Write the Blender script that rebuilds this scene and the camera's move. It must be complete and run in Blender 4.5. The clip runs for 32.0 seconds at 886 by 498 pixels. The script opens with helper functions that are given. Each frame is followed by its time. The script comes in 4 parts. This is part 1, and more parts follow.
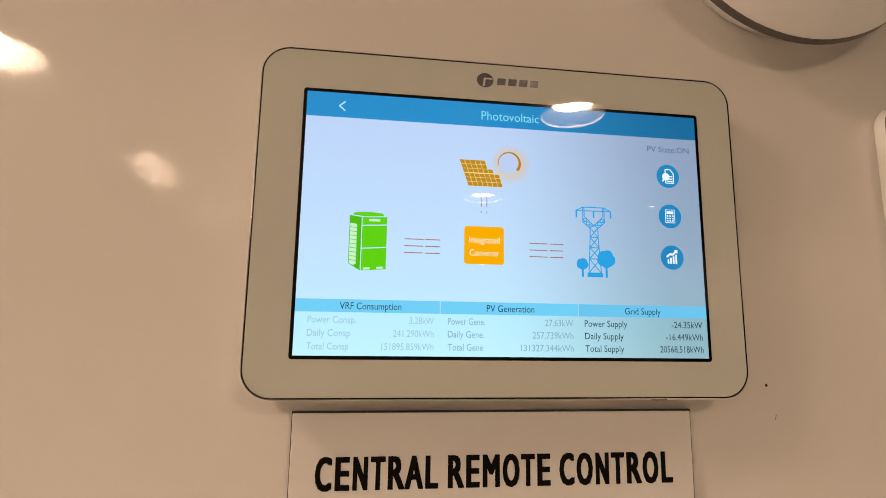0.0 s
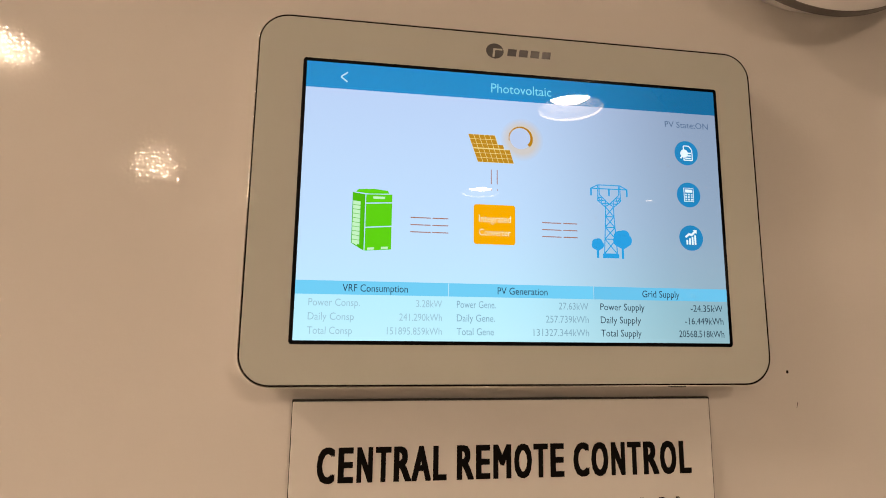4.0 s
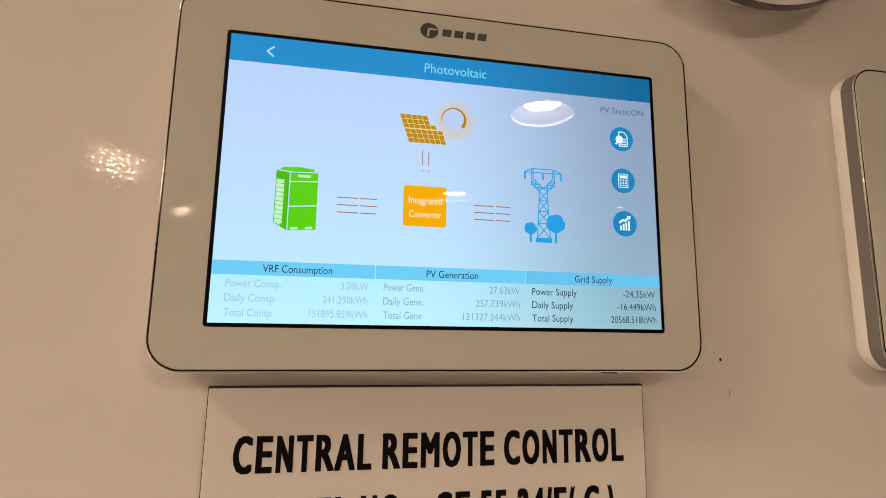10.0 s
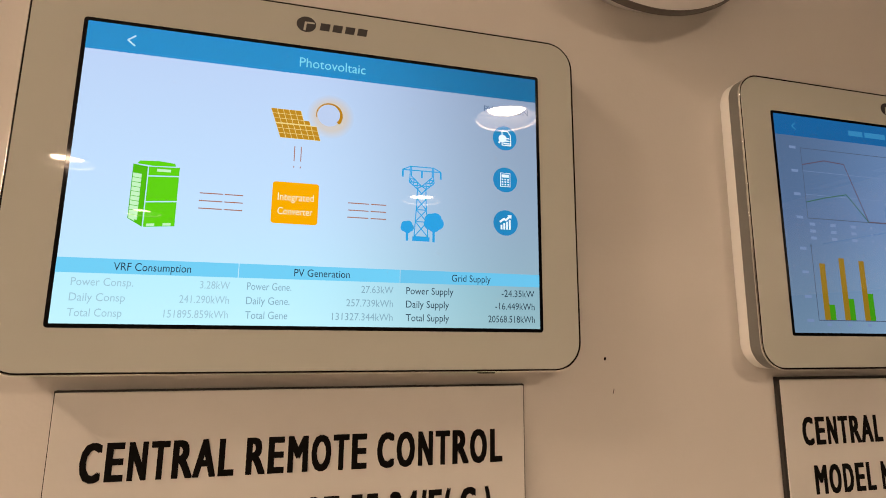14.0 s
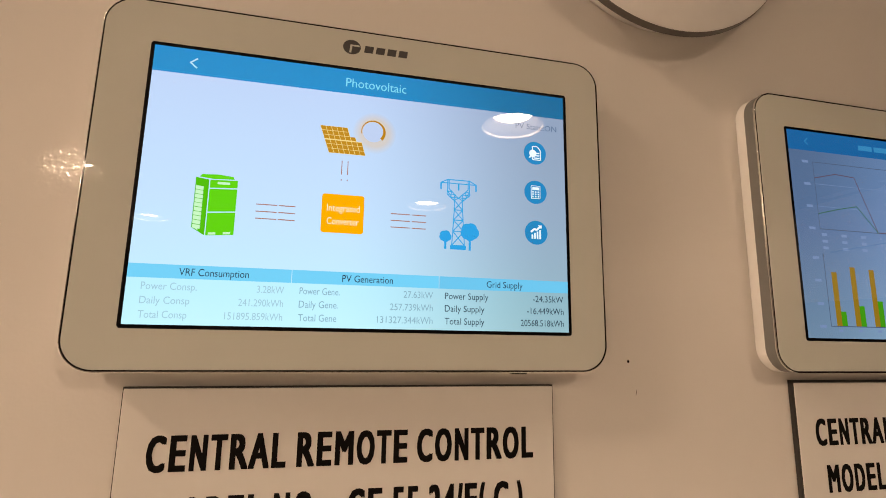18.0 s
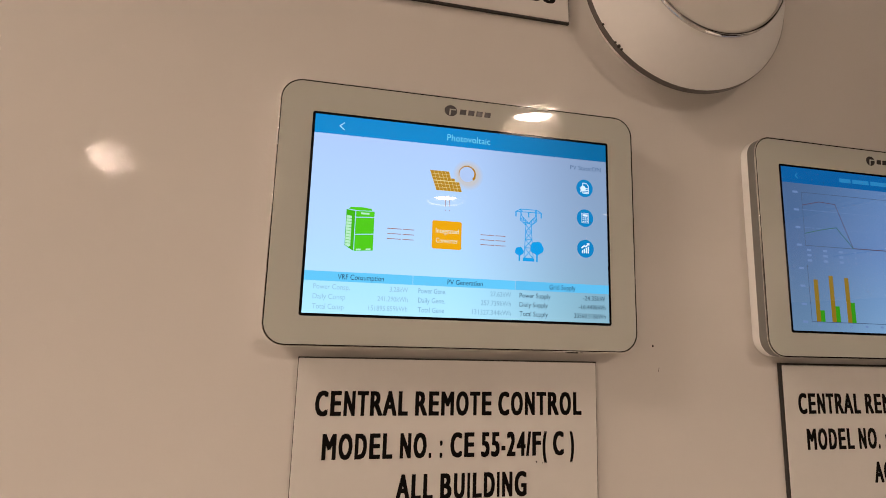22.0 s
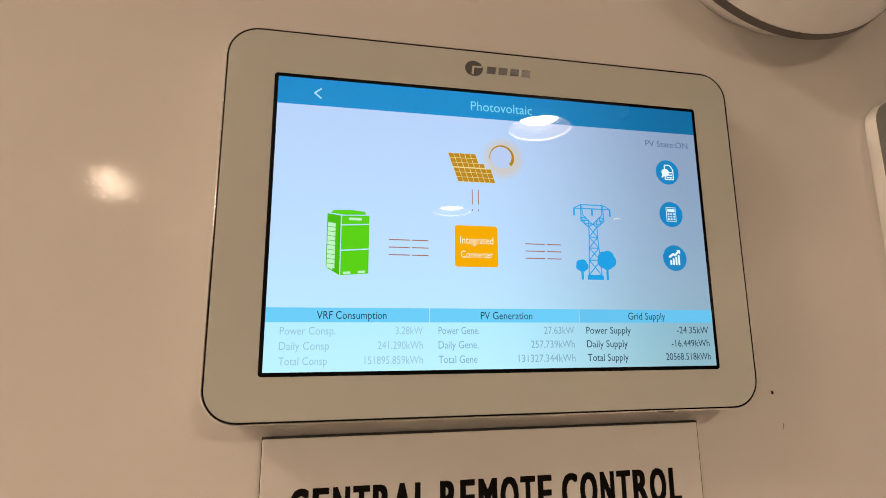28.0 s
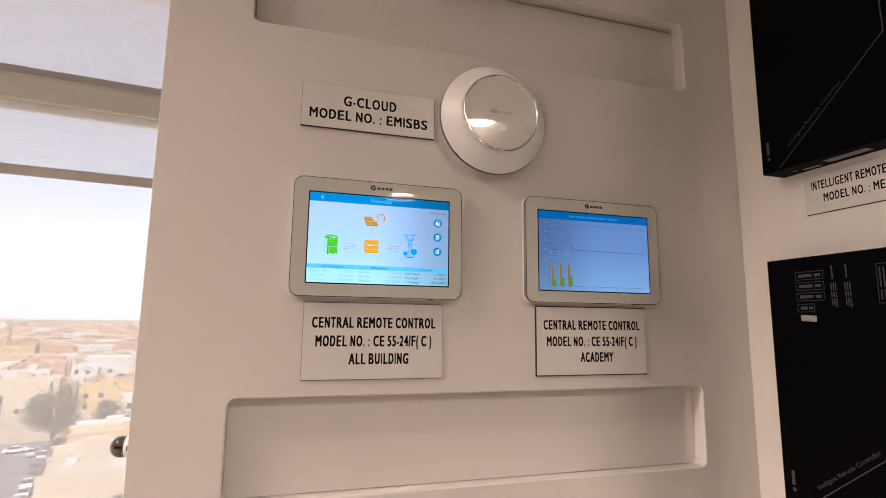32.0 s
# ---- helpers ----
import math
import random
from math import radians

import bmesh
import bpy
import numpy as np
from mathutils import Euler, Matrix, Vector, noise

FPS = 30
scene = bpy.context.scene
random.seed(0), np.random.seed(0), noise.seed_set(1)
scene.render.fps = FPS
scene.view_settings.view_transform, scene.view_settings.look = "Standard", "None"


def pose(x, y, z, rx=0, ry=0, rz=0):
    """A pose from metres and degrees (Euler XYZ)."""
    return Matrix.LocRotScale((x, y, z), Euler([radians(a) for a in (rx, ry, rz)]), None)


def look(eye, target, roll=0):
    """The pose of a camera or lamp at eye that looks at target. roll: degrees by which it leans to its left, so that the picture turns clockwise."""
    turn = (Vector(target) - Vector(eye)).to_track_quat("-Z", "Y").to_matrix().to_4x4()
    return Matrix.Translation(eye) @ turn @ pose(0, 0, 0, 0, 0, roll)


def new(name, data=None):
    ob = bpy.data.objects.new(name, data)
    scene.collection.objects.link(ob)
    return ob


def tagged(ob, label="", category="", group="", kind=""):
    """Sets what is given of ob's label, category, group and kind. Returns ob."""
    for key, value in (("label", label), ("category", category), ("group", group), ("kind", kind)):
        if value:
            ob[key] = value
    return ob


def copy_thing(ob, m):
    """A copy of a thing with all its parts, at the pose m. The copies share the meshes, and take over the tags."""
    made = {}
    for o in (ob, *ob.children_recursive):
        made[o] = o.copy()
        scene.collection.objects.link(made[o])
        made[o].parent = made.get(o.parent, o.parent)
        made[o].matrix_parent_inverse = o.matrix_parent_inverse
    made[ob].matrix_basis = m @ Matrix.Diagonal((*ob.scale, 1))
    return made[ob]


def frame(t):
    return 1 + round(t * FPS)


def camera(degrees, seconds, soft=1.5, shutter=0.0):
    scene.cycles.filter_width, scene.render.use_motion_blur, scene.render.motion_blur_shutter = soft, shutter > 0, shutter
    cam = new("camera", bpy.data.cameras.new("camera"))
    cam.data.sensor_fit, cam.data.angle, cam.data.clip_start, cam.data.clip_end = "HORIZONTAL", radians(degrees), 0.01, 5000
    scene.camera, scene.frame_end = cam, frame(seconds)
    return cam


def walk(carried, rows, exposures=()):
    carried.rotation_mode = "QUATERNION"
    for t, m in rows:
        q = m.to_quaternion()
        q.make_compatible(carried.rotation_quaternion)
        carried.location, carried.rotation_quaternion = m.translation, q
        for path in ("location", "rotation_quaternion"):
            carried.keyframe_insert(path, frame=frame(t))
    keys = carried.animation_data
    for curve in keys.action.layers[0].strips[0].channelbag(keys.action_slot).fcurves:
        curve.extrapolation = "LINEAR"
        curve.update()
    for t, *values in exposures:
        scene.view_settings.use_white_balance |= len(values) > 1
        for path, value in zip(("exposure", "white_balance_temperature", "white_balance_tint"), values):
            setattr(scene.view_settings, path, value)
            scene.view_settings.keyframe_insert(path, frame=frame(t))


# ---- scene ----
EXPOSURES = [
    (0, 1.24, 7300, 13), (7, 1.22, 7250, 13), (9, 1.22, 7100, 13), (14, 1.24, 7350, 13), (17, 1.27, 7450, 14), (20, 1.30, 7450, 13),
    (21.5, 1.16, 6600, 13), (25, 1.14, 6300, 13), (26.2, 1.22, 6500, 12), (29, 1.22, 7200, 11), (30, 1.26, 7250, 12),
    (31, 1.28, 6550, 14), (31.7, 1.31, 6050, 15), (32, 1.31, 6000, 15),
]
cam = camera(82.0, 32.0, soft=0.95)
PATH = [
    (0, (-0.0695, -0.2748, 1.6141), (0.0578, 0.7051, 1.7673), 0.84),
    (0.5, (-0.0705, -0.2745, 1.6123), (0.0598, 0.7046, 1.7689), 0.87),
    (1, (-0.0708, -0.2727, 1.6120), (0.0605, 0.7066, 1.7659), 0.85),
    (1.5, (-0.0691, -0.2698, 1.6118), (0.0613, 0.7101, 1.7626), 0.79),
    (2, (-0.0700, -0.2691, 1.6095), (0.0621, 0.7103, 1.7618), 0.76),
    (2.5, (-0.0687, -0.2665, 1.6103), (0.0607, 0.7142, 1.7569), 0.70),
    (3, (-0.0702, -0.2570, 1.6073), (0.0627, 0.7231, 1.7548), 0.67),
    (3.5, (-0.0719, -0.2588, 1.6086), (0.0621, 0.7217, 1.7525), 0.68),
    (5.5, (-0.0748, -0.2596, 1.6080), (0.0591, 0.7208, 1.7524), 0.89),
    (6, (-0.0756, -0.2629, 1.6085), (0.0558, 0.7179, 1.7529), 0.88),
    (6.5, (-0.0779, -0.2639, 1.6080), (0.0528, 0.7171, 1.7517), 0.92),
    (7, (-0.0770, -0.2605, 1.6046), (0.0572, 0.7192, 1.7537), 0.87),
    (7.5, (-0.0770, -0.2557, 1.6035), (0.0657, 0.7227, 1.7529), 0.87),
    (8, (-0.0635, -0.2571, 1.6021), (0.0901, 0.7200, 1.7492), 0.92),
    (8.5, (-0.0485, -0.2594, 1.6045), (0.1173, 0.7151, 1.7557), 0.86),
    (9, (-0.0465, -0.2581, 1.6015), (0.1274, 0.7148, 1.7539), 0.84),
    (9.5, (-0.0444, -0.2551, 1.6005), (0.1327, 0.7173, 1.7518), 0.87),
    (10, (-0.0494, -0.2546, 1.5988), (0.1312, 0.7168, 1.7535), 0.85),
    (10.5, (-0.0497, -0.2578, 1.6002), (0.1341, 0.7129, 1.7547), 0.81),
    (11, (-0.0452, -0.2534, 1.5991), (0.1340, 0.7186, 1.7507), 0.87),
    (11.5, (-0.0485, -0.2512, 1.5988), (0.1284, 0.7209, 1.7534), 0.82),
    (12, (-0.0505, -0.2512, 1.5989), (0.1298, 0.7202, 1.7539), 0.75),
    (12.5, (-0.0472, -0.2523, 1.5989), (0.1369, 0.7188, 1.7510), 0.75),
    (13, (-0.0432, -0.2511, 1.5969), (0.1601, 0.7151, 1.7554), 0.51),
    (13.5, (-0.0089, -0.2537, 1.5960), (0.2100, 0.7084, 1.7589), 0.48),
    (14, (-0.0019, -0.2600, 1.5975), (0.2318, 0.6986, 1.7603), 0.53),
    (14.5, (-0.0050, -0.2598, 1.5951), (0.2387, 0.6958, 1.7612), 0.51),
    (16.5, (-0.0139, -0.2649, 1.5932), (0.2228, 0.6918, 1.7630), 0.80),
    (17, (-0.0132, -0.2638, 1.5947), (0.2221, 0.6933, 1.7637), 0.85),
    (17.5, (-0.0186, -0.2670, 1.5946), (0.2112, 0.6913, 1.7642), 0.87),
    (18, (-0.0226, -0.2727, 1.5957), (0.2043, 0.6856, 1.7692), 0.88),
    (18.5, (-0.0318, -0.2807, 1.5973), (0.1882, 0.6797, 1.7684), 1.07),
    (19, (-0.0453, -0.2910, 1.5984), (0.1706, 0.6700, 1.7713), 1.18),
    (19.5, (-0.0593, -0.3106, 1.5980), (0.1548, 0.6498, 1.7763), 1.29),
    (20, (-0.0766, -0.3420, 1.6015), (0.1349, 0.6199, 1.7749), 1.50),
    (20.5, (-0.0811, -0.3566, 1.5977), (0.1272, 0.6064, 1.7687), 1.65),
    (21, (-0.0884, -0.3596, 1.5999), (0.1188, 0.6042, 1.7681), 1.71),
    (21.5, (-0.0890, -0.3544, 1.5911), (0.1162, 0.6105, 1.7552), 1.70),
    (22, (-0.0882, -0.3586, 1.5908), (0.1138, 0.6077, 1.7501), 1.69),
    (22.5, (-0.0918, -0.3599, 1.5910), (0.1092, 0.6066, 1.7506), 1.63),
    (23, (-0.0926, -0.3589, 1.5919), (0.1085, 0.6075, 1.7516), 1.69),
    (23.5, (-0.0915, -0.3560, 1.5930), (0.1103, 0.6101, 1.7541), 1.70),
    (24, (-0.0889, -0.3541, 1.5936), (0.1103, 0.6124, 1.7555), 1.72),
    (24.5, (-0.0879, -0.3514, 1.5935), (0.1089, 0.6152, 1.7578), 1.57),
    (25, (-0.0861, -0.3444, 1.5925), (0.1081, 0.6218, 1.7621), 1.31),
    (25.5, (-0.0776, -0.3328, 1.6011), (0.1157, 0.6323, 1.7778), 0.81),
    (26, (-0.0759, -0.2883, 1.6106), (0.1173, 0.6753, 1.7954), 0.20),
    (26.5, (-0.0769, -0.2436, 1.6118), (0.1176, 0.7186, 1.8027), -0.26),
    (28.5, (-0.0752, -0.2524, 1.6122), (0.1090, 0.7147, 1.7875), -0.17),
    (29, (-0.0787, -0.2600, 1.6116), (0.1012, 0.7085, 1.7840), 0.15),
    (29.5, (-0.0821, -0.2731, 1.6081), (0.1000, 0.6931, 1.7903), 0.16),
    (30, (-0.0941, -0.2900, 1.6087), (0.0901, 0.6777, 1.7808), 0.35),
    (30.5, (-0.0961, -0.3243, 1.6063), (0.0760, 0.6448, 1.7825), 0.37),
    (31, (-0.0875, -0.4224, 1.5809), (0.0664, 0.5520, 1.7447), 0.57),
    (31.3, (-0.0630, -0.5680, 1.5561), (0.1116, 0.4034, 1.7173), 0.54),
    (31.5, (-0.0564, -0.6330, 1.5432), (0.1302, 0.3366, 1.7020), 0.51),
    (31.6, (-0.0592, -0.6623, 1.5421), (0.1378, 0.3057, 1.6976), 0.49),
    (31.8, (-0.0852, -0.7340, 1.5453), (0.1493, 0.2266, 1.6943), 0.51),
    (32, (-0.1253, -0.7880, 1.5436), (0.1523, 0.1621, 1.6861), 0.69),
]
walk(cam, [(t, look(eye, target, roll)) for t, eye, target, roll in PATH], EXPOSURES)

# ---- light ----
world = bpy.data.worlds.new("sky")
scene.world = world
world.use_nodes = True
wn = world.node_tree.nodes
sky = wn.new("ShaderNodeTexSky")
sky.sky_type, sky.sun_disc = "NISHITA", False
sky.sun_elevation, sky.sun_rotation = radians(48), radians(205)
sky.air_density, sky.dust_density, sky.ozone_density = 1.0, 0.5, 1.0
haze = wn.new("ShaderNodeHueSaturation")
haze.inputs["Saturation"].default_value = 0.35
world.node_tree.links.new(sky.outputs["Color"], haze.inputs["Color"])
world.node_tree.links.new(haze.outputs["Color"], wn["Background"].inputs["Color"])
wn["Background"].inputs["Strength"].default_value = 0.104
SUN_DIR = Vector((-0.28, -0.60, 0.74))
sun = new("sun", bpy.data.lights.new("sun", "SUN"))
sun.data.energy, sun.data.angle, sun.data.color = 3.0, radians(3), (1.0, 0.95, 0.87)
sun.matrix_world = look(SUN_DIR * 60, (0, 0, 0))

LAMP_WATTS, LAMP_COLOR = 7.55, (1.0, 0.765, 0.58)
CEILING = 2.88
# the three at x -4.90 are unseen, added as fill from the west
DOWNLIGHTS = [(1.055, -2.52), (-1.92, -2.32), (-1.95, -4.16), (0.94, -4.54), (-1.94, -5.92), (-1.72, -0.58), (-4.90, -0.45), (-4.90, -2.32), (-4.90, -4.23)]
LEVEL = {(1.055, -2.52): 2.6, (-1.92, -2.32): 0.95, (-1.72, -0.58): 1.65, (-4.90, -0.45): 28.0}  # brighter or dimmer than the rest; the one at -4.90 is boosted side fill

# ---- materials ----
def mat(name, color, rough=0.5, metal=0.0, vary=0.0, scale=8.0, bump=0.0, bump_scale=60.0, bump_detail=2.0, coat=0.0, coat_rough=0.05, random_tone=0.0, spec=0.5):
    """A painted, plastic, stone or metal surface: two scales of tone, and fine relief."""
    m = bpy.data.materials.new(name)
    m.use_nodes = True
    n, l = m.node_tree.nodes, m.node_tree.links
    b = n["Principled BSDF"]
    b.inputs["Base Color"].default_value = (*color, 1)
    b.inputs["Roughness"].default_value, b.inputs["Metallic"].default_value = rough, metal
    b.inputs["Specular IOR Level"].default_value = spec
    b.inputs["Coat Weight"].default_value, b.inputs["Coat Roughness"].default_value = coat, coat_rough
    tc = n.new("ShaderNodeTexCoord")
    if vary or random_tone:
        mix = n.new("ShaderNodeMix")
        mix.data_type, mix.blend_type = "RGBA", "MULTIPLY"
        mix.inputs["Factor"].default_value = 1.0
        mix.inputs[6].default_value = (*color, 1)
        big, fine = n.new("ShaderNodeTexNoise"), n.new("ShaderNodeTexNoise")
        big.inputs["Scale"].default_value, fine.inputs["Scale"].default_value = scale, scale * 9
        big.inputs["Detail"].default_value = 4
        add = n.new("ShaderNodeMath")
        add.operation = "ADD"
        for t in (big, fine):
            l.new(tc.outputs["Object"], t.inputs["Vector"])
        l.new(big.outputs["Fac"], add.inputs[0])
        l.new(fine.outputs["Fac"], add.inputs[1])
        val = add.outputs[0]
        if random_tone:
            info, more = n.new("ShaderNodeObjectInfo"), n.new("ShaderNodeMath")
            more.operation = "MULTIPLY_ADD"
            l.new(info.outputs["Random"], more.inputs[0])
            more.inputs[1].default_value = random_tone / max(vary, 0.01)
            l.new(val, more.inputs[2])
            val = more.outputs[0]
        ramp = n.new("ShaderNodeMapRange")
        ramp.inputs["From Min"].default_value, ramp.inputs["From Max"].default_value = 0.6, 1.4 + random_tone / max(vary, 0.01)
        ramp.inputs["To Min"].default_value, ramp.inputs["To Max"].default_value = 1 - vary - random_tone, 1.0
        l.new(val, ramp.inputs["Value"])
        l.new(ramp.outputs["Result"], mix.inputs[7])
        l.new(mix.outputs[2], b.inputs["Base Color"])
    if bump:
        t, bp = n.new("ShaderNodeTexNoise"), n.new("ShaderNodeBump")
        t.inputs["Scale"].default_value, t.inputs["Detail"].default_value = bump_scale, bump_detail
        bp.inputs["Strength"].default_value, bp.inputs["Distance"].default_value = bump, 0.001
        l.new(tc.outputs["Object"], t.inputs["Vector"])
        l.new(t.outputs["Fac"], bp.inputs["Height"])
        l.new(bp.outputs["Normal"], b.inputs["Normal"])
        if coat:
            l.new(bp.outputs["Normal"], b.inputs["Coat Normal"])
    return m


def lit(name, color, strength=0.45, rough=0.015):
    """A lit picture element of a display under its glass."""
    m = bpy.data.materials.new(name)
    m.use_nodes = True
    b = m.node_tree.nodes["Principled BSDF"]
    b.inputs["Base Color"].default_value = (0.008, 0.008, 0.009, 1)
    b.inputs["Roughness"].default_value, b.inputs["Specular IOR Level"].default_value = rough, 0.26
    b.inputs["Emission Color"].default_value = (*color, 1)
    b.inputs["Emission Strength"].default_value = strength
    return m


def srgb(r, g, b):
    """A display colour, a little cool as such displays are."""
    lin = [((c / 255 + 0.055) / 1.055) ** 2.4 if c > 10 else c / 255 / 12.92 for c in (r, g, b)]
    return (lin[0] * 0.87, lin[1] * 0.99, lin[2] * 1.05)


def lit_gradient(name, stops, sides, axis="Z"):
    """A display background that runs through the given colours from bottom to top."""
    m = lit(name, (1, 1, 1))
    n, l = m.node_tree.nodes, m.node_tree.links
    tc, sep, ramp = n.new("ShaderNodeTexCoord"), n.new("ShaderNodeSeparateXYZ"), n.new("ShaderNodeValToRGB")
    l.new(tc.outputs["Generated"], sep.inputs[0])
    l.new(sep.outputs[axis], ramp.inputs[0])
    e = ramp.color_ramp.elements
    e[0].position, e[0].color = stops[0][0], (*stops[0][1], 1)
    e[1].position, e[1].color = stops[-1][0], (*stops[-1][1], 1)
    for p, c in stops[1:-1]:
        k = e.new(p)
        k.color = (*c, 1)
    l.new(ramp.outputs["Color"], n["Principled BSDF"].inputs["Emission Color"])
    # dimming at an oblique view is put into the emission, towards one side
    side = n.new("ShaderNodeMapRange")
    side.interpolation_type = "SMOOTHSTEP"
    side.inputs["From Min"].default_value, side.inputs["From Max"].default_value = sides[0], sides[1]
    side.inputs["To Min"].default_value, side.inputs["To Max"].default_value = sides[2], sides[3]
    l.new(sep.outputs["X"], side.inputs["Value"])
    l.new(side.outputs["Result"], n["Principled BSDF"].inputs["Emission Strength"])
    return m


PANEL = mat("white_lacquer", (0.78, 0.76, 0.735), 0.035, vary=0.03, scale=1.5, bump=0.043, bump_scale=560, bump_detail=0.0, spec=0.5)
GROOVE = mat("dark_gap", (0.05, 0.045, 0.04), 0.8)
ROOMWALL = mat("beige_wall_paint", (0.32, 0.29, 0.26), 0.6, vary=0.05, scale=2.0)
WALL = mat("wall_paint", (0.86, 0.84, 0.80), 0.45, vary=0.05, scale=2.0, bump=0.06, bump_scale=220)
CEIL = mat("ceiling_paint", (0.80, 0.79, 0.77), 0.8, vary=0.03, scale=1.2)
DARKCEIL = mat("grey_ceiling_paint", (0.16, 0.155, 0.15), 0.8, vary=0.06, scale=1.2)
FLOOR = mat("floor_tile", (0.22, 0.20, 0.18), 0.2, vary=0.12, scale=2.0)
GLAZE = mat("milk_white_glass", (0.58, 0.60, 0.56), 0.015, vary=0.01, scale=3)
SHELL = mat("white_plastic", (0.89, 0.895, 0.89), 0.36, vary=0.03, scale=20)
CHROME = mat("chrome", (0.72, 0.72, 0.72), 0.09, 1.0)
STEEL = mat("satin_silver", (0.21, 0.21, 0.205), 0.45, 0.45, vary=0.05, scale=60)
LOGO = mat("dark_grey_print", (0.06, 0.06, 0.065), 0.25)
BLACKRIM = mat("black_glass", (0.004, 0.004, 0.005), 0.06, spec=0.22)
CARD = mat("white_sign_board", (0.76, 0.75, 0.73), 0.32, vary=0.03, scale=14, bump=0.03, bump_scale=400)
CORE = mat("dark_board_core", (0.025, 0.023, 0.022), 0.6)
INK = mat("black_ink", (0.004, 0.0035, 0.0035), 0.6, spec=0.1)
CARTON = mat("black_printed_carton", (0.0016, 0.0016, 0.0019), 0.55, vary=0.15, scale=12, spec=0.04)
PRINT = mat("grey_print", (0.075, 0.075, 0.08), 0.5, spec=0.2)
LABELW = mat("white_sticker", (0.34, 0.335, 0.325), 0.5, vary=0.1, scale=40)
DARKPLASTIC = mat("dark_slot", (0.02, 0.02, 0.02), 0.5)
ALU = mat("powder_coated_aluminium", (0.72, 0.70, 0.62), 0.45, 0.2, vary=0.05, scale=10)
HEM = mat("grey_hem_bar", (0.58, 0.54, 0.50), 0.5, vary=0.08, scale=20)
REFLECTOR = mat("satin_grey_reflector", (0.24, 0.235, 0.225), 0.45)
TRIM = mat("white_trim", (0.8, 0.79, 0.77), 0.4)
CAPW = mat("glossy_white_cap", (0.76, 0.75, 0.72), 0.02)
RIM = mat("dark_grey_rim", (0.11, 0.10, 0.095), 0.4)
EDGE = mat("polished_edge", (0.68, 0.66, 0.64), 0.12, 1.0)
DARKCHROME = mat("dark_chrome", (0.22, 0.21, 0.20), 0.06, 1.0)

glass = bpy.data.materials.new("window_glass")
glass.use_nodes = True
gb = glass.node_tree.nodes["Principled BSDF"]
gb.inputs["Transmission Weight"].default_value, gb.inputs["Roughness"].default_value, gb.inputs["IOR"].default_value = 1.0, 0.0, 1.3
gb.inputs["Base Color"].default_value = (0.97, 0.98, 0.98, 1)
# a translucent veil on the panes stands in for the haze outside
gn, gl = glass.node_tree.nodes, glass.node_tree.links
gveil, gmix, gspot, grange = (gn.new("ShaderNode" + s) for s in ("BsdfTranslucent", "MixShader", "TexNoise", "MapRange"))
gveil.inputs["Color"].default_value = (0.95, 0.85, 0.78, 1)
gspot.inputs["Scale"].default_value = 3
grange.inputs["To Min"].default_value, grange.inputs["To Max"].default_value = 0.25, 0.33
gl.new(gspot.outputs["Fac"], grange.inputs["Value"]), gl.new(grange.outputs["Result"], gmix.inputs[0])
gl.new(gb.outputs[0], gmix.inputs[1]), gl.new(gveil.outputs[0], gmix.inputs[2])
gl.new(gmix.outputs[0], gn["Material Output"].inputs["Surface"])

fabric = bpy.data.materials.new("screen_fabric")
fabric.use_nodes = True
fn, fl = fabric.node_tree.nodes, fabric.node_tree.links
fn.remove(fn["Principled BSDF"])
fd, ft, fx, fm1, fm2 = (fn.new("ShaderNode" + s) for s in ("BsdfDiffuse", "BsdfTranslucent", "BsdfTransparent", "MixShader", "MixShader"))
fweave, fmath = fn.new("ShaderNodeTexNoise"), fn.new("ShaderNodeMapRange")
fd.inputs["Color"].default_value = ft.inputs["Color"].default_value = (0.95, 0.93, 0.93, 1)
fm1.inputs[0].default_value = 0.92
fweave.inputs["Scale"].default_value = 30
fmath.inputs["To Min"].default_value, fmath.inputs["To Max"].default_value = 0.58, 0.64
fl.new(fweave.outputs["Fac"], fmath.inputs["Value"])
fl.new(fmath.outputs["Result"], fm2.inputs[0])
fl.new(fd.outputs[0], fm1.inputs[1]), fl.new(ft.outputs[0], fm1.inputs[2])
fl.new(fm1.outputs[0], fm2.inputs[1]), fl.new(fx.outputs[0], fm2.inputs[2])
fl.new(fm2.outputs[0], fn["Material Output"].inputs["Surface"])

BULB = lit("lamp_diffuser", LAMP_COLOR, 13.0, 0.5)


# ---- building blocks ----
def finish(bm, name, smooth=False):
    bmesh.ops.recalc_face_normals(bm, faces=bm.faces)
    me = bpy.data.meshes.new(name)
    bm.to_mesh(me)
    bm.free()
    for p in me.polygons:
        p.use_smooth = smooth
    return me


def part(name, bm, material, parent=None, label="", smooth=False):
    me = bm if isinstance(bm, bpy.types.Mesh) else finish(bm, name, smooth)
    if not me.materials:
        me.materials.append(material)
    ob = new(name, me)
    ob.parent = parent
    return tagged(ob, label)


def thing(name, at, label, category, group="", kind="", rz=0.0):
    ob = new(name)
    ob.empty_display_size = 0.05
    ob.matrix_world = pose(*at, 0, 0, rz)
    return tagged(ob, label, category, group, kind)


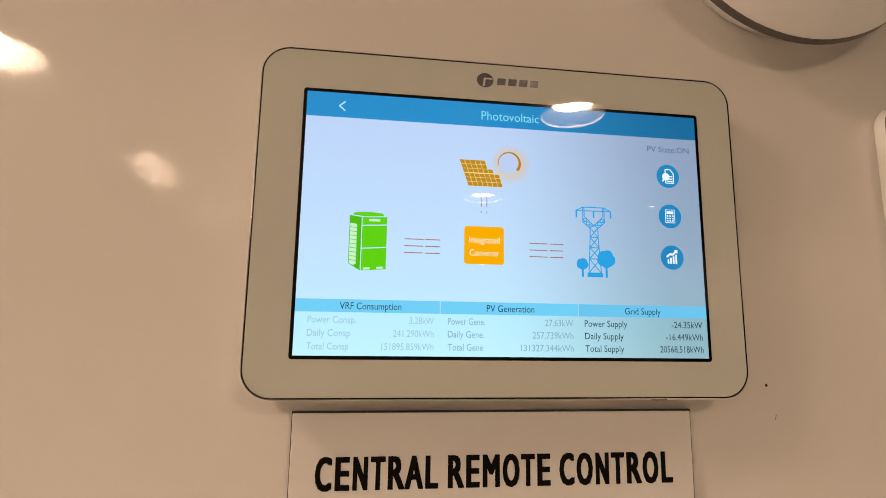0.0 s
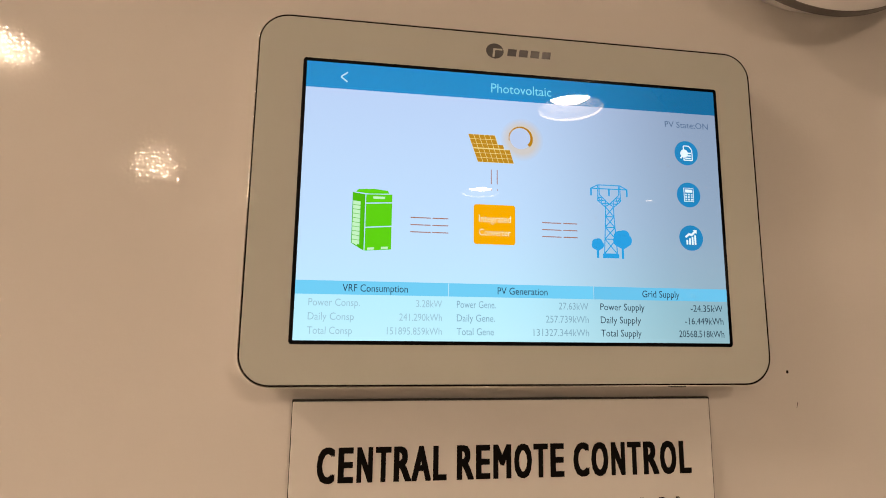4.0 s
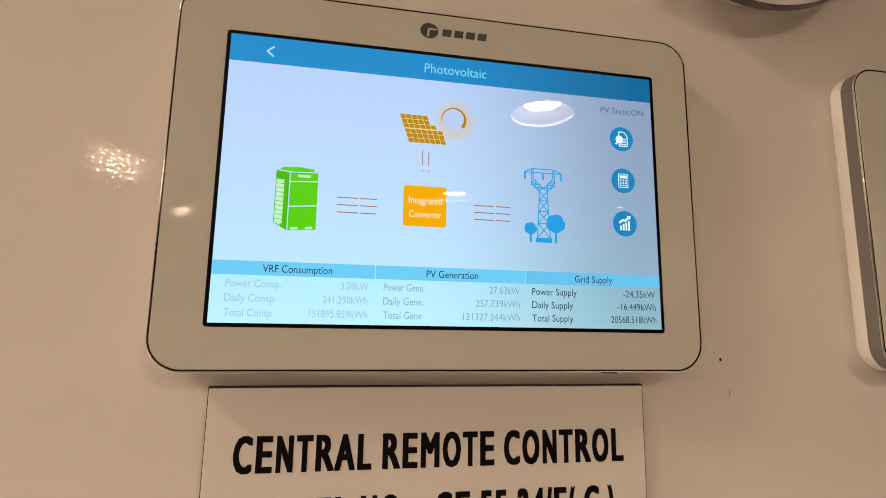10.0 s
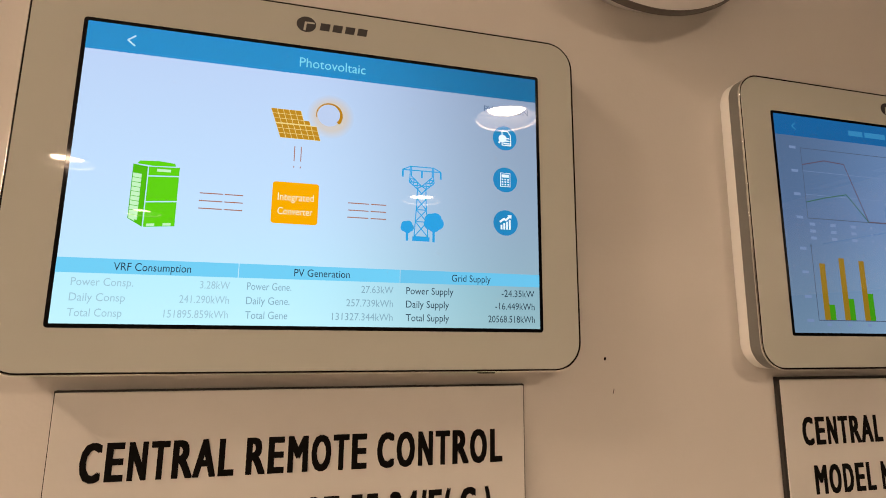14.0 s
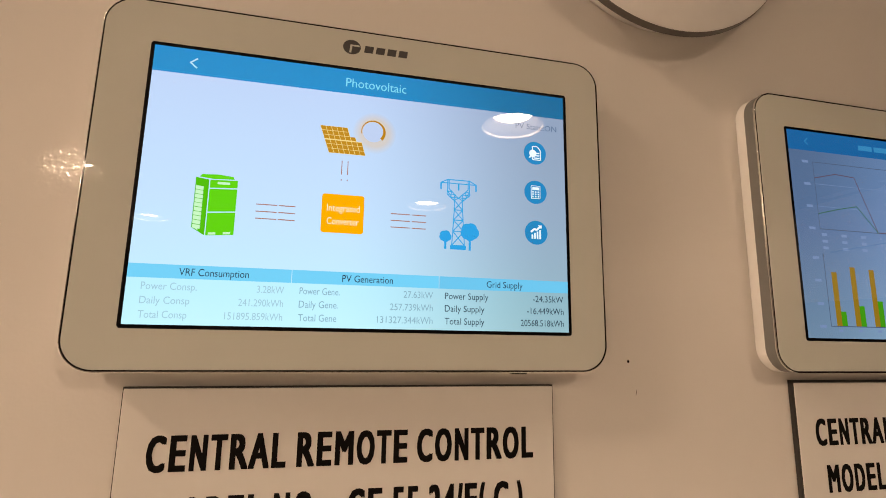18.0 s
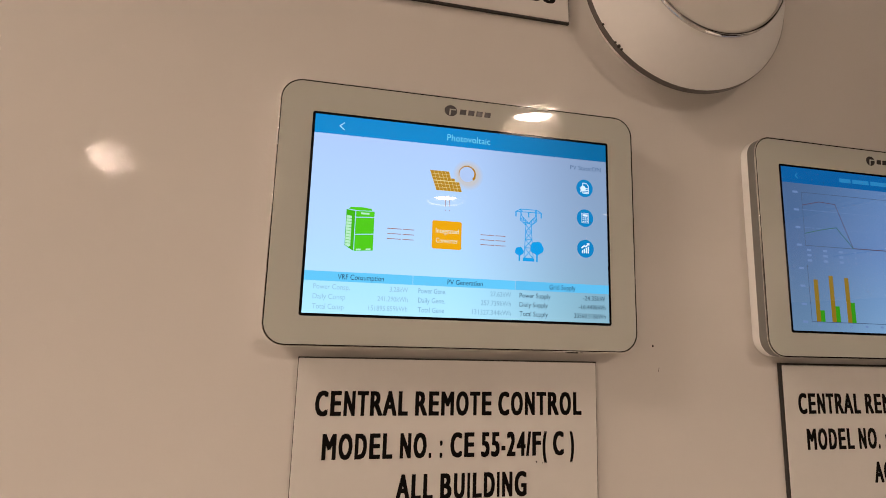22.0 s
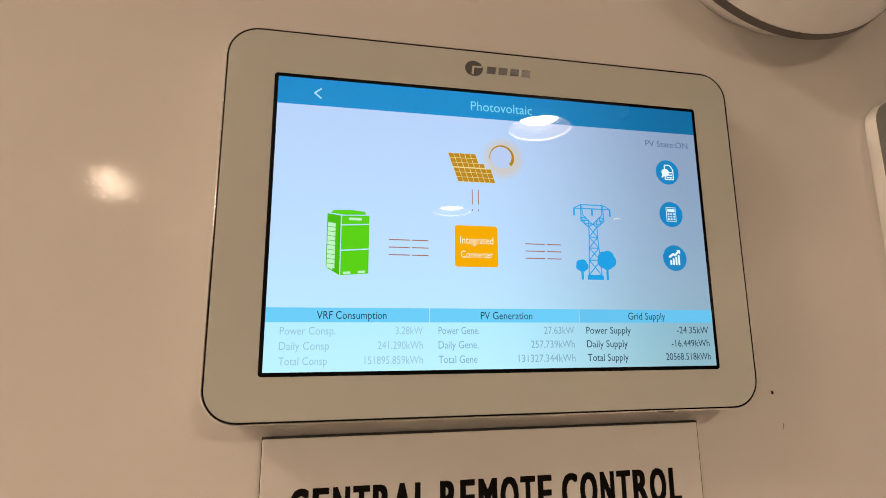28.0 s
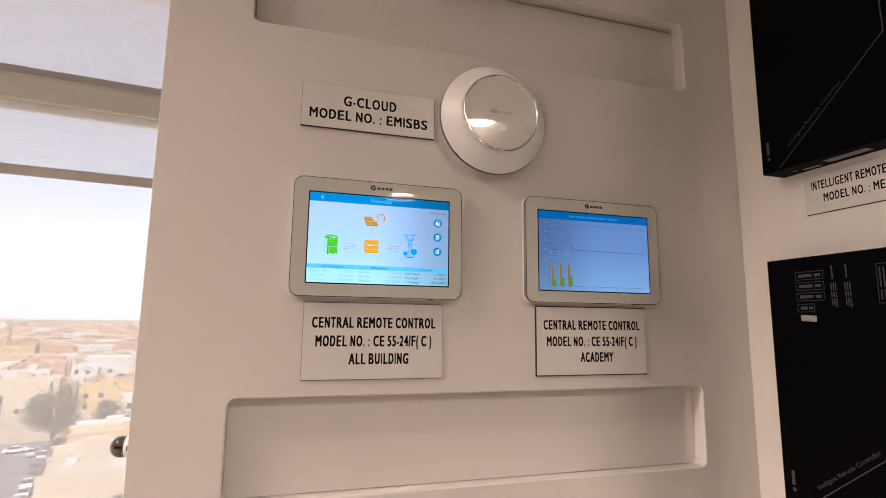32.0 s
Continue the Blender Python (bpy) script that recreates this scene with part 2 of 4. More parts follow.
def box(x0, x1, y0, y1, z0, z1, bevel=0.0, segments=2, bm=None):
    b = bmesh.new()
    bmesh.ops.create_cube(b, size=1)
    for v in b.verts:
        v.co = ((x0 + x1) / 2 + v.co.x * (x1 - x0), (y0 + y1) / 2 + v.co.y * (y1 - y0), (z0 + z1) / 2 + v.co.z * (z1 - z0))
    if bevel:
        bmesh.ops.bevel(b, geom=b.edges[:], offset=bevel, segments=segments, affect="EDGES", profile=0.5)
    if bm is None:
        return b
    me = bpy.data.meshes.new("piece")
    b.to_mesh(me)
    b.free()
    bm.from_mesh(me)
    bpy.data.meshes.remove(me)
    return bm


def rounded(cx, cz, w, h, r, n=8):
    """The outline of a rounded rectangle in x and z, counter-clockwise."""
    pts = []
    for sx, sz, a0 in ((1, 1, 0), (-1, 1, 90), (-1, -1, 180), (1, -1, 270)):
        for k in range(n + 1):
            a = radians(a0 + 90 * k / n)
            pts.append((cx + sx * (w / 2 - r) + r * math.cos(a), cz + sz * (h / 2 - r) + r * math.sin(a)))
    return pts


def loft(loops, cap_first=True, cap_last=True, bm=None):
    """Skins closed loops of the same count, each a list of 3D points."""
    bm = bm or bmesh.new()
    rings = [[bm.verts.new(p) for p in loop] for loop in loops]
    for a, b in zip(rings, rings[1:]):
        for i in range(len(a)):
            j = (i + 1) % len(a)
            bm.faces.new((a[i], a[j], b[j], b[i]))
    if cap_first:
        bm.faces.new(rings[0][::-1])
    if cap_last:
        bm.faces.new(rings[-1])
    return bm


def slab(cx, cz, w, h, r, steps, n=8, cap_first=True, cap_last=True):
    """A rounded plate: steps are (y, inset) from back to front."""
    return loft([[(x, y, z) for x, z in rounded(cx, cz, w - 2 * i, h - 2 * i, max(r - i, 0.0004), n)] for y, i in steps], cap_first, cap_last)


def lathe(profile, n=96, cap=True):
    """Profile of (radius, depth) turned about the y axis."""
    loops = [[(r * math.cos(2 * math.pi * k / n), y, r * math.sin(2 * math.pi * k / n)) for k in range(n)] for r, y in profile]
    return loft(loops, cap, cap)


CAPS = []
# a bold grotesque's letter widths: advance, left edge and right edge, in units of its capital height
GROTESQUE = {
    "A": (1.009, 0.000, 1.006), "B": (1.009, 0.102, 0.943), "C": (1.009, 0.064, 0.945), "D": (1.009, 0.101, 0.945), "E": (0.932, 0.102, 0.869),
    "F": (0.853, 0.103, 0.804), "G": (1.087, 0.064, 1.008), "I": (0.388, 0.095, 0.297), "L": (0.853, 0.107, 0.813), "M": (1.164, 0.099, 1.066),
    "N": (1.009, 0.104, 0.902), "O": (1.087, 0.060, 1.025), "R": (1.009, 0.102, 1.005), "S": (0.932, 0.051, 0.868), "T": (0.853, 0.029, 0.824),
    "U": (1.009, 0.099, 0.908), "Y": (0.932, 0.000, 0.930), "2": (0.777, 0.035, 0.712), "3": (0.777, 0.055, 0.715), "4": (0.777, 0.027, 0.737),
    "5": (0.777, 0.062, 0.719), "-": (0.465, 0.078, 0.387), ".": (0.388, 0.100, 0.292), ":": (0.465, 0.136, 0.327), "/": (0.388, 0.000, 0.388),
    "(": (0.465, 0.071, 0.423), ")": (0.465, 0.042, 0.394), " ": (0.388, 0.0, 0.0),
}


def letters(body):
    """A flat mesh of a line of writing."""
    cu = bpy.data.curves.new("writing", "FONT")
    cu.body, cu.size, cu.resolution_u = body, 1.0, 3
    ob = new("writing", cu)
    bpy.context.view_layer.update()
    me = bpy.data.meshes.new_from_object(ob.evaluated_get(bpy.context.evaluated_depsgraph_get()))
    bpy.data.objects.remove(ob)
    bpy.data.curves.remove(cu)
    return me


def cap_line():
    if not CAPS:
        h = letters("H")
        CAPS.append((min(v.co.y for v in h.vertices), max(v.co.y for v in h.vertices)))
    return CAPS[0]


def write(body, x0, x1, z0, cap, y, material, parent, name="lettering", axis="x", label=""):
    """Thin writing from x0 to x1 on the base line z0 with capitals cap high. axis "x": on a wall that faces -y; "y": on one that faces -x."""
    lo, hi = cap_line()
    me = letters(body)
    a, b = min(v.co.x for v in me.vertices), max(v.co.x for v in me.vertices)
    for v in me.vertices:
        s, t = x0 + (v.co.x - a) / (b - a) * (x1 - x0), z0 + (v.co.y - lo) / (hi - lo) * cap
        v.co = (s, y, t) if axis == "x" else (y, s, t)
    me.name = name
    return part(name, me, material, parent, label)


GLYPHS = {}


def write_bold(body, x0, x1, z0, cap, y, material, parent, axis="x", weight=0.00066):
    """Bold capitals, set letter by letter with a grotesque's widths, from x0 to x1; weight thickens each stroke on all sides."""
    lo, hi = cap_line()
    start, pen, spans = GROTESQUE[body[0]][1], 0.0, []
    for c in body:
        adv, a, b = GROTESQUE[c]
        spans.append((c, pen + a, pen + b))
        pen += adv
    k = (x1 - x0) / (spans[-1][2] - start)
    rise = weight * 0.6
    verts, faces = [], []
    for c, a, b in spans:
        if c == " ":
            continue
        if c not in GLYPHS:
            me = letters(c)
            GLYPHS[c] = ([(v.co.x, v.co.y) for v in me.vertices], [tuple(f.vertices) for f in me.polygons])
            bpy.data.meshes.remove(me)
        pts, fs = GLYPHS[c]
        g0, g1 = min(q[0] for q in pts), max(q[0] for q in pts)
        turn = math.copysign(min(weight, 0.24 * (b - a) * abs(k)), k)
        left, wide = x0 + (a - start) * k + turn, (b - a) * k - 2 * turn
        for layer, (dx, dz) in enumerate((i * turn, j * rise) for i in (-1, 0, 1) for j in (-1, 0, 1)):
            n0 = len(verts)
            for gx, gy in pts:
                u = left + (gx - g0) / (g1 - g0) * wide + dx
                t = z0 + rise + (gy - lo) / (hi - lo) * (cap - 2 * rise) + dz
                d = y - 0.00001 * layer
                verts.append((u, d, t) if axis == "x" else (d, u, t))
            faces += [tuple(n0 + i for i in f) for f in fs]
    me = bpy.data.meshes.new("lettering")
    me.from_pydata(verts, [], faces)
    return part("lettering", me, material, parent)


def flat(polys, y):
    bm = bmesh.new()
    for poly in polys:
        bm.faces.new([bm.verts.new((x, y, z)) for x, z in poly])
    return bm


def stroke(a, b, w):
    """A thin quad from a to b."""
    d = Vector((b[0] - a[0], b[1] - a[1]))
    if d.length == 0:
        return []
    n = Vector((-d.y, d.x)).normalized() * w / 2
    return [(a[0] + n.x, a[1] + n.y), (b[0] + n.x, b[1] + n.y), (b[0] - n.x, b[1] - n.y), (a[0] - n.x, a[1] - n.y)]


def round_poly(c, r, n=32, sx=1.0):
    return [(c[0] + sx * r * math.cos(2 * math.pi * k / n), c[1] + r * math.sin(2 * math.pi * k / n)) for k in range(n)]


# ---- the room ----
def structure(name, bm, material, label, category):
    ob = part(name, bm, material)
    return tagged(ob, label, category, kind="structure")


structure("floor", box(-7.2, 3.2, -8.2, 1.9, -0.2, 0.0), FLOOR, "plain grey polished showroom floor", "floor")
structure("ceiling", box(-7.2, 3.2, -8.2, 2.4, 3.40, 3.5), CEIL, "white painted flat ceiling above the showroom", "ceiling")


def ceiling_board(x0, x1, holes):
    """A ceiling board with round holes for its lamps."""
    bm = bmesh.new()
    edges = []
    loops = [[(x0, -8.2), (x1, -8.2), (x1, 0.55), (x0, 0.55)]] + [round_poly(c, r, 40) for c, r in holes]
    for loop in loops:
        vs = [bm.verts.new((x, y, CEILING)) for x, y in loop]
        edges += [bm.edges.new((vs[i], vs[(i + 1) % len(vs)])) for i in range(len(vs))]
    bmesh.ops.triangle_fill(bm, use_beauty=True, edges=edges)
    return bm


SMALL_SPOT = (2.73, -4.58)
structure("ceiling_board", ceiling_board(-7.2, 1.48, [(c, 0.187) for c in DOWNLIGHTS]), CEIL, "white plasterboard ceiling with round lamp holes", "ceiling")
structure("ceiling_board_east", ceiling_board(1.48, 3.2, [(SMALL_SPOT, 0.060)]), DARKCEIL, "grey ceiling board beside the white one", "ceiling")
structure("bulkhead", box(-7.2, 0.72, 0.551, 0.60, CEILING - 0.01, 3.399), CEIL, "white plasterboard bulkhead above the lowered ceiling", "bulkhead")
structure("wall_west", box(-7.3, -7.2, -8.2, 1.6, 0, 3.40), ROOMWALL, "plain beige wall of the showroom", "wall")
structure("wall_south", box(-7.3, 3.3, -8.3, -8.2, 0, CEILING), ROOMWALL, "plain beige wall of the showroom", "wall")
structure("wall_east", box(3.2, 3.3, -8.2, 0.2, 0, CEILING), ROOMWALL, "plain beige wall of the showroom", "wall")
structure("wall_north", box(0.823, 3.3, 0.05, 0.2, 0, CEILING), ROOMWALL, "plain beige wall of the showroom", "wall")
structure("wall_wing", box(0.721, 0.82, -1.02, 1.75, 0, 3.40), WALL, "warm white display wall with black cartons on it", "wall")


def recessed_panel():
    """The lacquered panel: front with two shallow rounded recesses, sides and back."""
    x0, x1, z0, z1, back = -0.324, 0.7206, 0.0, CEILING - 0.001, 0.11
    bm = bmesh.new()
    e = 0.0008
    front = [bm.verts.new(p) for p in ((x0 + e, 0, z0), (x1, 0, z0), (x1, 0, z1), (x0 + e, 0, z1))]
    edges = [bm.edges.new((front[i], front[(i + 1) % 4])) for i in range(4)]
    for zc, h in ((1.36325, 0.1405), (2.0765, 0.143)):
        rings = []
        for y, grow in ((0, 0.0022), (0.0005, 0.0010), (0.0014, 0.0003), (0.003, 0), (0.034, 0)):
            rings.append([bm.verts.new((x, y, z)) for x, z in rounded(0.199, zc, 0.81 + 2 * grow, h + 2 * grow, 0.012 + grow)])
        edges += [bm.edges.new((rings[0][i], rings[0][(i + 1) % len(rings[0])])) for i in range(len(rings[0]))]
        for a, b in zip(rings, rings[1:]):
            for i in range(len(a)):
                j = (i + 1) % len(a)
                bm.faces.new((a[i], a[j], b[j], b[i]))
        bm.faces.new(rings[-1])
    bmesh.ops.triangle_fill(bm, use_beauty=True, edges=edges)
    rear = [bm.verts.new(p) for p in ((x0, back, z0), (x1, back, z0), (x1, back, z1), (x0, back, z1))]
    mid = [bm.verts.new((x0, e, z)) for z in (z0, z1)]
    bm.faces.new((front[0], front[3], mid[1], mid[0]))
    bm.faces.new((mid[0], mid[1], rear[3], rear[0]))
    bm.faces.new((front[1], rear[1], rear[2], front[2]))
    bm.faces.new(rear)
    return bm


panel = structure("wall_panel", recessed_panel(), PANEL, "glossy white lacquered panel with two shallow rounded recesses", "wall panel")
part("recess_back", box(-0.2058, 0.6032, 0.026, 0.0335, 1.2941, 1.4333), PANEL, panel)
part("recess_back", box(-0.2052, 0.6032, 0.026, 0.0335, 2.0055, 2.1435), PANEL, panel)
part("recess_gap", box(-0.2050, 0.6030, 0.0325, 0.0337, 1.2932, 1.2942), GROOVE, panel, "dark joint line at the back of the recess")
part("recess_gap", box(-0.2050, 0.6030, 0.0325, 0.0337, 2.1433, 2.1475), GROOVE, panel, "dark joint line at the back of the recess")
bm = slab(0.1549, 1.5842, 0.0014, 0.0018, 0.0006, ((0.0, 0), (-0.0003, 0.0002)), 3)
part("speck", bm, INK, panel, "tiny dark paint speck")
part("scratch", flat([stroke((0.1588, 1.5650), (0.1596, 1.5680), 0.0004)], -0.0002), RIM, panel, "faint short scratch")

# ---- downlights ----
def downlight(at, deep, size=1.0, label="round recessed ceiling downlight with white trim, switched on"):
    """A recessed lamp; deep is how far its diffuser lies above the ceiling board."""
    lamp = thing("downlight", (*at, CEILING), label, "downlight", "ceiling downlights")

    def turned(profile):
        bm = lathe([(r * size, z) for r, z in profile], 64, False)
        bmesh.ops.rotate(bm, verts=bm.verts, matrix=Matrix.Rotation(radians(90), 3, "X"))
        return bm
    part("trim_ring", turned([(r, z * size) for r, z in ((0.1815, 0.0070), (0.1833, 0.0020), (0.1842, -0.0035), (0.1870, -0.0053), (0.1950, -0.0040), (0.1985, 0.0000))]), TRIM, lamp, smooth=True)
    part("reflector", turned([(0.1815, 0.0072 * size), (0.1720, deep * 0.23), (0.1450, deep * 0.62), (0.1210, deep - 0.0013)]), REFLECTOR, lamp, smooth=True)
    bm = turned([(0.1213, deep - 0.0007), (0.0027, deep)])
    part("diffuser", bm, BULB, lamp, "glowing warm diffuser")
    return lamp


# the lamps of the far rows sit shallower
DEEP = ((1.055, -2.52), (-1.92, -2.32), (-1.72, -0.58))
deep_lamp, shallow_lamp = downlight(DOWNLIGHTS[0], 0.0772), downlight(DOWNLIGHTS[-1], 0.048)
for at in DOWNLIGHTS[1:-1]:
    copy_thing(deep_lamp if at in DEEP else shallow_lamp, pose(*at, CEILING))
downlight(SMALL_SPOT, 0.012, 0.30, "small round recessed ceiling spotlight, switched on")
for at in DOWNLIGHTS:
    ld = bpy.data.lights.new("downlight_light", "AREA")
    ld.shape, ld.size, ld.energy, ld.color = "DISK", 0.234, LAMP_WATTS * LEVEL.get(at, 1.0), LAMP_COLOR
    lo = new("downlight_light", ld)
    lo.matrix_world = pose(*at, CEILING + (0.073 if at in DEEP else 0.044))

# ---- wall controllers ----
SW, SH = 0.2170, 0.1356
BODY_W, BODY_H, BODY_R = 0.2640, 0.1810, 0.0150
BX, BZ = -0.0005, 0.00075


def controller(cx, top, label):
    """A flat touch controller on the wall; top is the upper edge of its display."""
    cz = top - SH / 2 + 0.0008
    t = thing("wall_controller", (cx, 0, cz), label, "touch controller", "wall controllers")
    shell = slab(BX, BZ, BODY_W, BODY_H, BODY_R, ((-0.0002, 0.0012), (-0.0012, 0.0010), (-0.0016, 0.0003), (-0.0022, 0.0), (-0.0084, 0.0)), 10)
    part("back_shell", shell, SHELL, t)
    part("side_band", slab(BX, BZ, BODY_W, BODY_H, BODY_R, ((-0.0084, 0.0002), (-0.0150, 0.0002), (-0.0155, 0.0007)), 10), STEEL, t, "satin silver side band")
    part("chrome_edge", slab(BX, BZ, BODY_W, BODY_H, BODY_R, ((-0.0154, 0.0003), (-0.0158, 0.0), (-0.0164, 0.0), (-0.0167, 0.0002), (-0.0168, 0.0005)), 10), EDGE, t, "thin chrome edge", smooth=True)
    part("edge_gap", slab(BX, BZ, BODY_W, BODY_H, BODY_R, ((-0.0160, 0.0005), (-0.01682, 0.0005)), 10), BLACKRIM, t, "thin dark gap round the glass")
    part("front_glass", slab(BX, BZ, BODY_W, BODY_H, BODY_R, ((-0.0160, 0.0013), (-0.0168, 0.0012), (-0.0171, 0.0014)), 10), GLAZE, t, "milk-white front glass")
    part("display_border", slab(0, -0.0008, SW + 0.0036, SH + 0.0036, 0.0015, ((-0.0168, 0), (-0.01715, 0)), 3), BLACKRIM, t, "black display border")
    # maker's mark, as plain shapes
    part("maker_mark", flat([round_poly((-0.0140, 0.0805), 0.0042, 28, 1.12)], -0.01718), LOGO, t)
    part("maker_mark", flat([[(x, 0.0783), (x + 0.0047, 0.0783), (x + 0.0053, 0.0823), (x + 0.0006, 0.0823)] for x in (-0.0075, -0.0013, 0.0049, 0.0111)], -0.01718), LOGO, t)
    part("maker_mark", flat([stroke((-0.0148, 0.0772), (-0.0143, 0.0815), 0.0011), stroke((-0.0148, 0.0815), (-0.0100, 0.0815), 0.0009)], -0.01722), GLAZE, t)
    part("usb_slot", box(0.0770, 0.0855, -0.0140, -0.0090, -BODY_H / 2 + BZ - 0.0009, -BODY_H / 2 + BZ + 0.0010, 0.0004, 1), DARKPLASTIC, t, "small dark socket in the underside")
    part("reset_hole", box(0.0895, 0.0908, -0.0100, -0.0085, -BODY_H / 2 + BZ - 0.0006, -BODY_H / 2 + BZ + 0.0010), DARKPLASTIC, t)
    return t


Y0, DY = -0.01715, 0.00007


class Face:
    """Draws on a display in shares of its width (from the left) and height (from the top)."""

    def __init__(self, parent):
        self.parent = parent

    def p(self, u, v):
        return ((u - 0.5) * SW, SH / 2 - 0.0008 - v * SH)

    def shape(self, name, polys, layer, material, label=""):
        for poly in polys:
            part(name, flat([[self.p(*q) for q in poly]], Y0 - layer * DY), material, self.parent, label)

    def rect(self, name, u0, v0, u1, v1, layer, material, label=""):
        return self.shape(name, [[(u0, v0), (u0, v1), (u1, v1), (u1, v0)]], layer, material, label)

    def lines(self, name, segs, w, layer, material, label=""):
        return part(name, flat([stroke(self.p(*a), self.p(*b), w) for a, b in segs], Y0 - layer * DY), material, self.parent, label)

    def disc(self, name, u, v, r, layer, material, label=""):
        return part(name, flat([round_poly(self.p(u, v), r)], Y0 - layer * DY), material, self.parent, label)

    def text(self, body, u0, u1, vbase, vcap, layer, material):
        x0, z0 = self.p(u0, vbase)
        return write(body, x0, self.p(u1, 0)[0], z0, (vbase - vcap) * SH, Y0 - layer * DY, material, self.parent, "display_text")


# emission falls to the right as if viewed at an angle
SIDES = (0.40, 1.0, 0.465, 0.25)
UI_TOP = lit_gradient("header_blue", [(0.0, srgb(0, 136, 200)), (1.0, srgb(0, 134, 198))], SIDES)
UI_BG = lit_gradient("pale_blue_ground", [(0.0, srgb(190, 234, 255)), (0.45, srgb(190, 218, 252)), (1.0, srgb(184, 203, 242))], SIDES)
UI_BAND = lit("table_head_blue", srgb(104, 204, 246))
# third table head, with the same oblique dimming put into its colour
UI_BAND_DIM = lit("table_head_dim_blue", srgb(100, 198, 242), 0.43)
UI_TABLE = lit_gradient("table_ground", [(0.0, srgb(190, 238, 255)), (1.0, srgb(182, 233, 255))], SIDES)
UI_WHITE = lit("display_white", srgb(235, 246, 255))
UI_TITLE = lit("title_cyan", srgb(120, 216, 245))
UI_DARK = lit("display_ink", srgb(38, 60, 78))
UI_MID = lit("display_grey", srgb(134, 172, 192))
UI_PALE = lit("display_pale_grey", srgb(158, 196, 214))
UI_STATE = lit("state_grey", srgb(84, 108, 142))
UI_ICON = lit("icon_blue", srgb(0, 130, 190))
UI_TOWER = lit("tower_blue", srgb(4, 158, 226))
UI_GREEN = lit("unit_green", srgb(84, 206, 24))
UI_GREEN_DK = lit("unit_green_dark", srgb(66, 184, 16))
UI_LOUVRE = lit("unit_louvre", srgb(196, 240, 196))
UI_ORANGE = lit("converter_orange", srgb(252, 170, 10))
UI_CELL = lit("solar_cell", srgb(192, 134, 34))
UI_GRID = lit("solar_grid", srgb(244, 214, 140))
UI_WIRE = lit("wire_brown", srgb(172, 112, 92))
UI_CORE = lit("sun_core", srgb(188, 204, 240))
UI_RING = lit("sun_ring", srgb(190, 128, 16))
UI_ARROW = lit("arrow_pale_blue", srgb(190, 226, 246))
UI_CREAM = lit("converter_cream", srgb(255, 240, 205))

halo = bpy.data.materials.new("sun_glow")
halo.use_nodes = True
hn, hl = halo.node_tree.nodes, halo.node_tree.links
hn.remove(hn["Principled BSDF"])
he, ht, hm, hr = (hn.new("ShaderNode" + s) for s in ("Emission", "BsdfTransparent", "MixShader", "MapRange"))
htc, hvm = hn.new("ShaderNodeTexCoord"), hn.new("ShaderNodeVectorMath")
hvm.operation = "DISTANCE"
hvm.inputs[1].default_value = (0.5, 0.5, 0.5)
hcm = hn.new("ShaderNodeCombineXYZ")
hsp = hn.new("ShaderNodeSeparateXYZ")
hl.new(htc.outputs["Generated"], hsp.inputs[0])
hl.new(hsp.outputs["X"], hcm.inputs["X"]), hl.new(hsp.outputs["Z"], hcm.inputs["Z"])
hcm.inputs["Y"].default_value = 0.5
hl.new(hcm.outputs[0], hvm.inputs[0])
hr.inputs["From Min"].default_value, hr.inputs["From Max"].default_value = 0.32, 0.5
hr.inputs["To Min"].default_value, hr.inputs["To Max"].default_value = 0.42, 0.0
hl.new(hvm.outputs["Value"], hr.inputs["Value"])
hl.new(hr.outputs["Result"], hm.inputs[0])
he.inputs["Color"].default_value = (*srgb(236, 186, 92), 1)
hl.new(ht.outputs[0], hm.inputs[1]), hl.new(he.outputs[0], hm.inputs[2])
he.inputs["Strength"].default_value = 0.45
hl.new(hm.outputs[0], hn["Material Output"].inputs["Surface"])


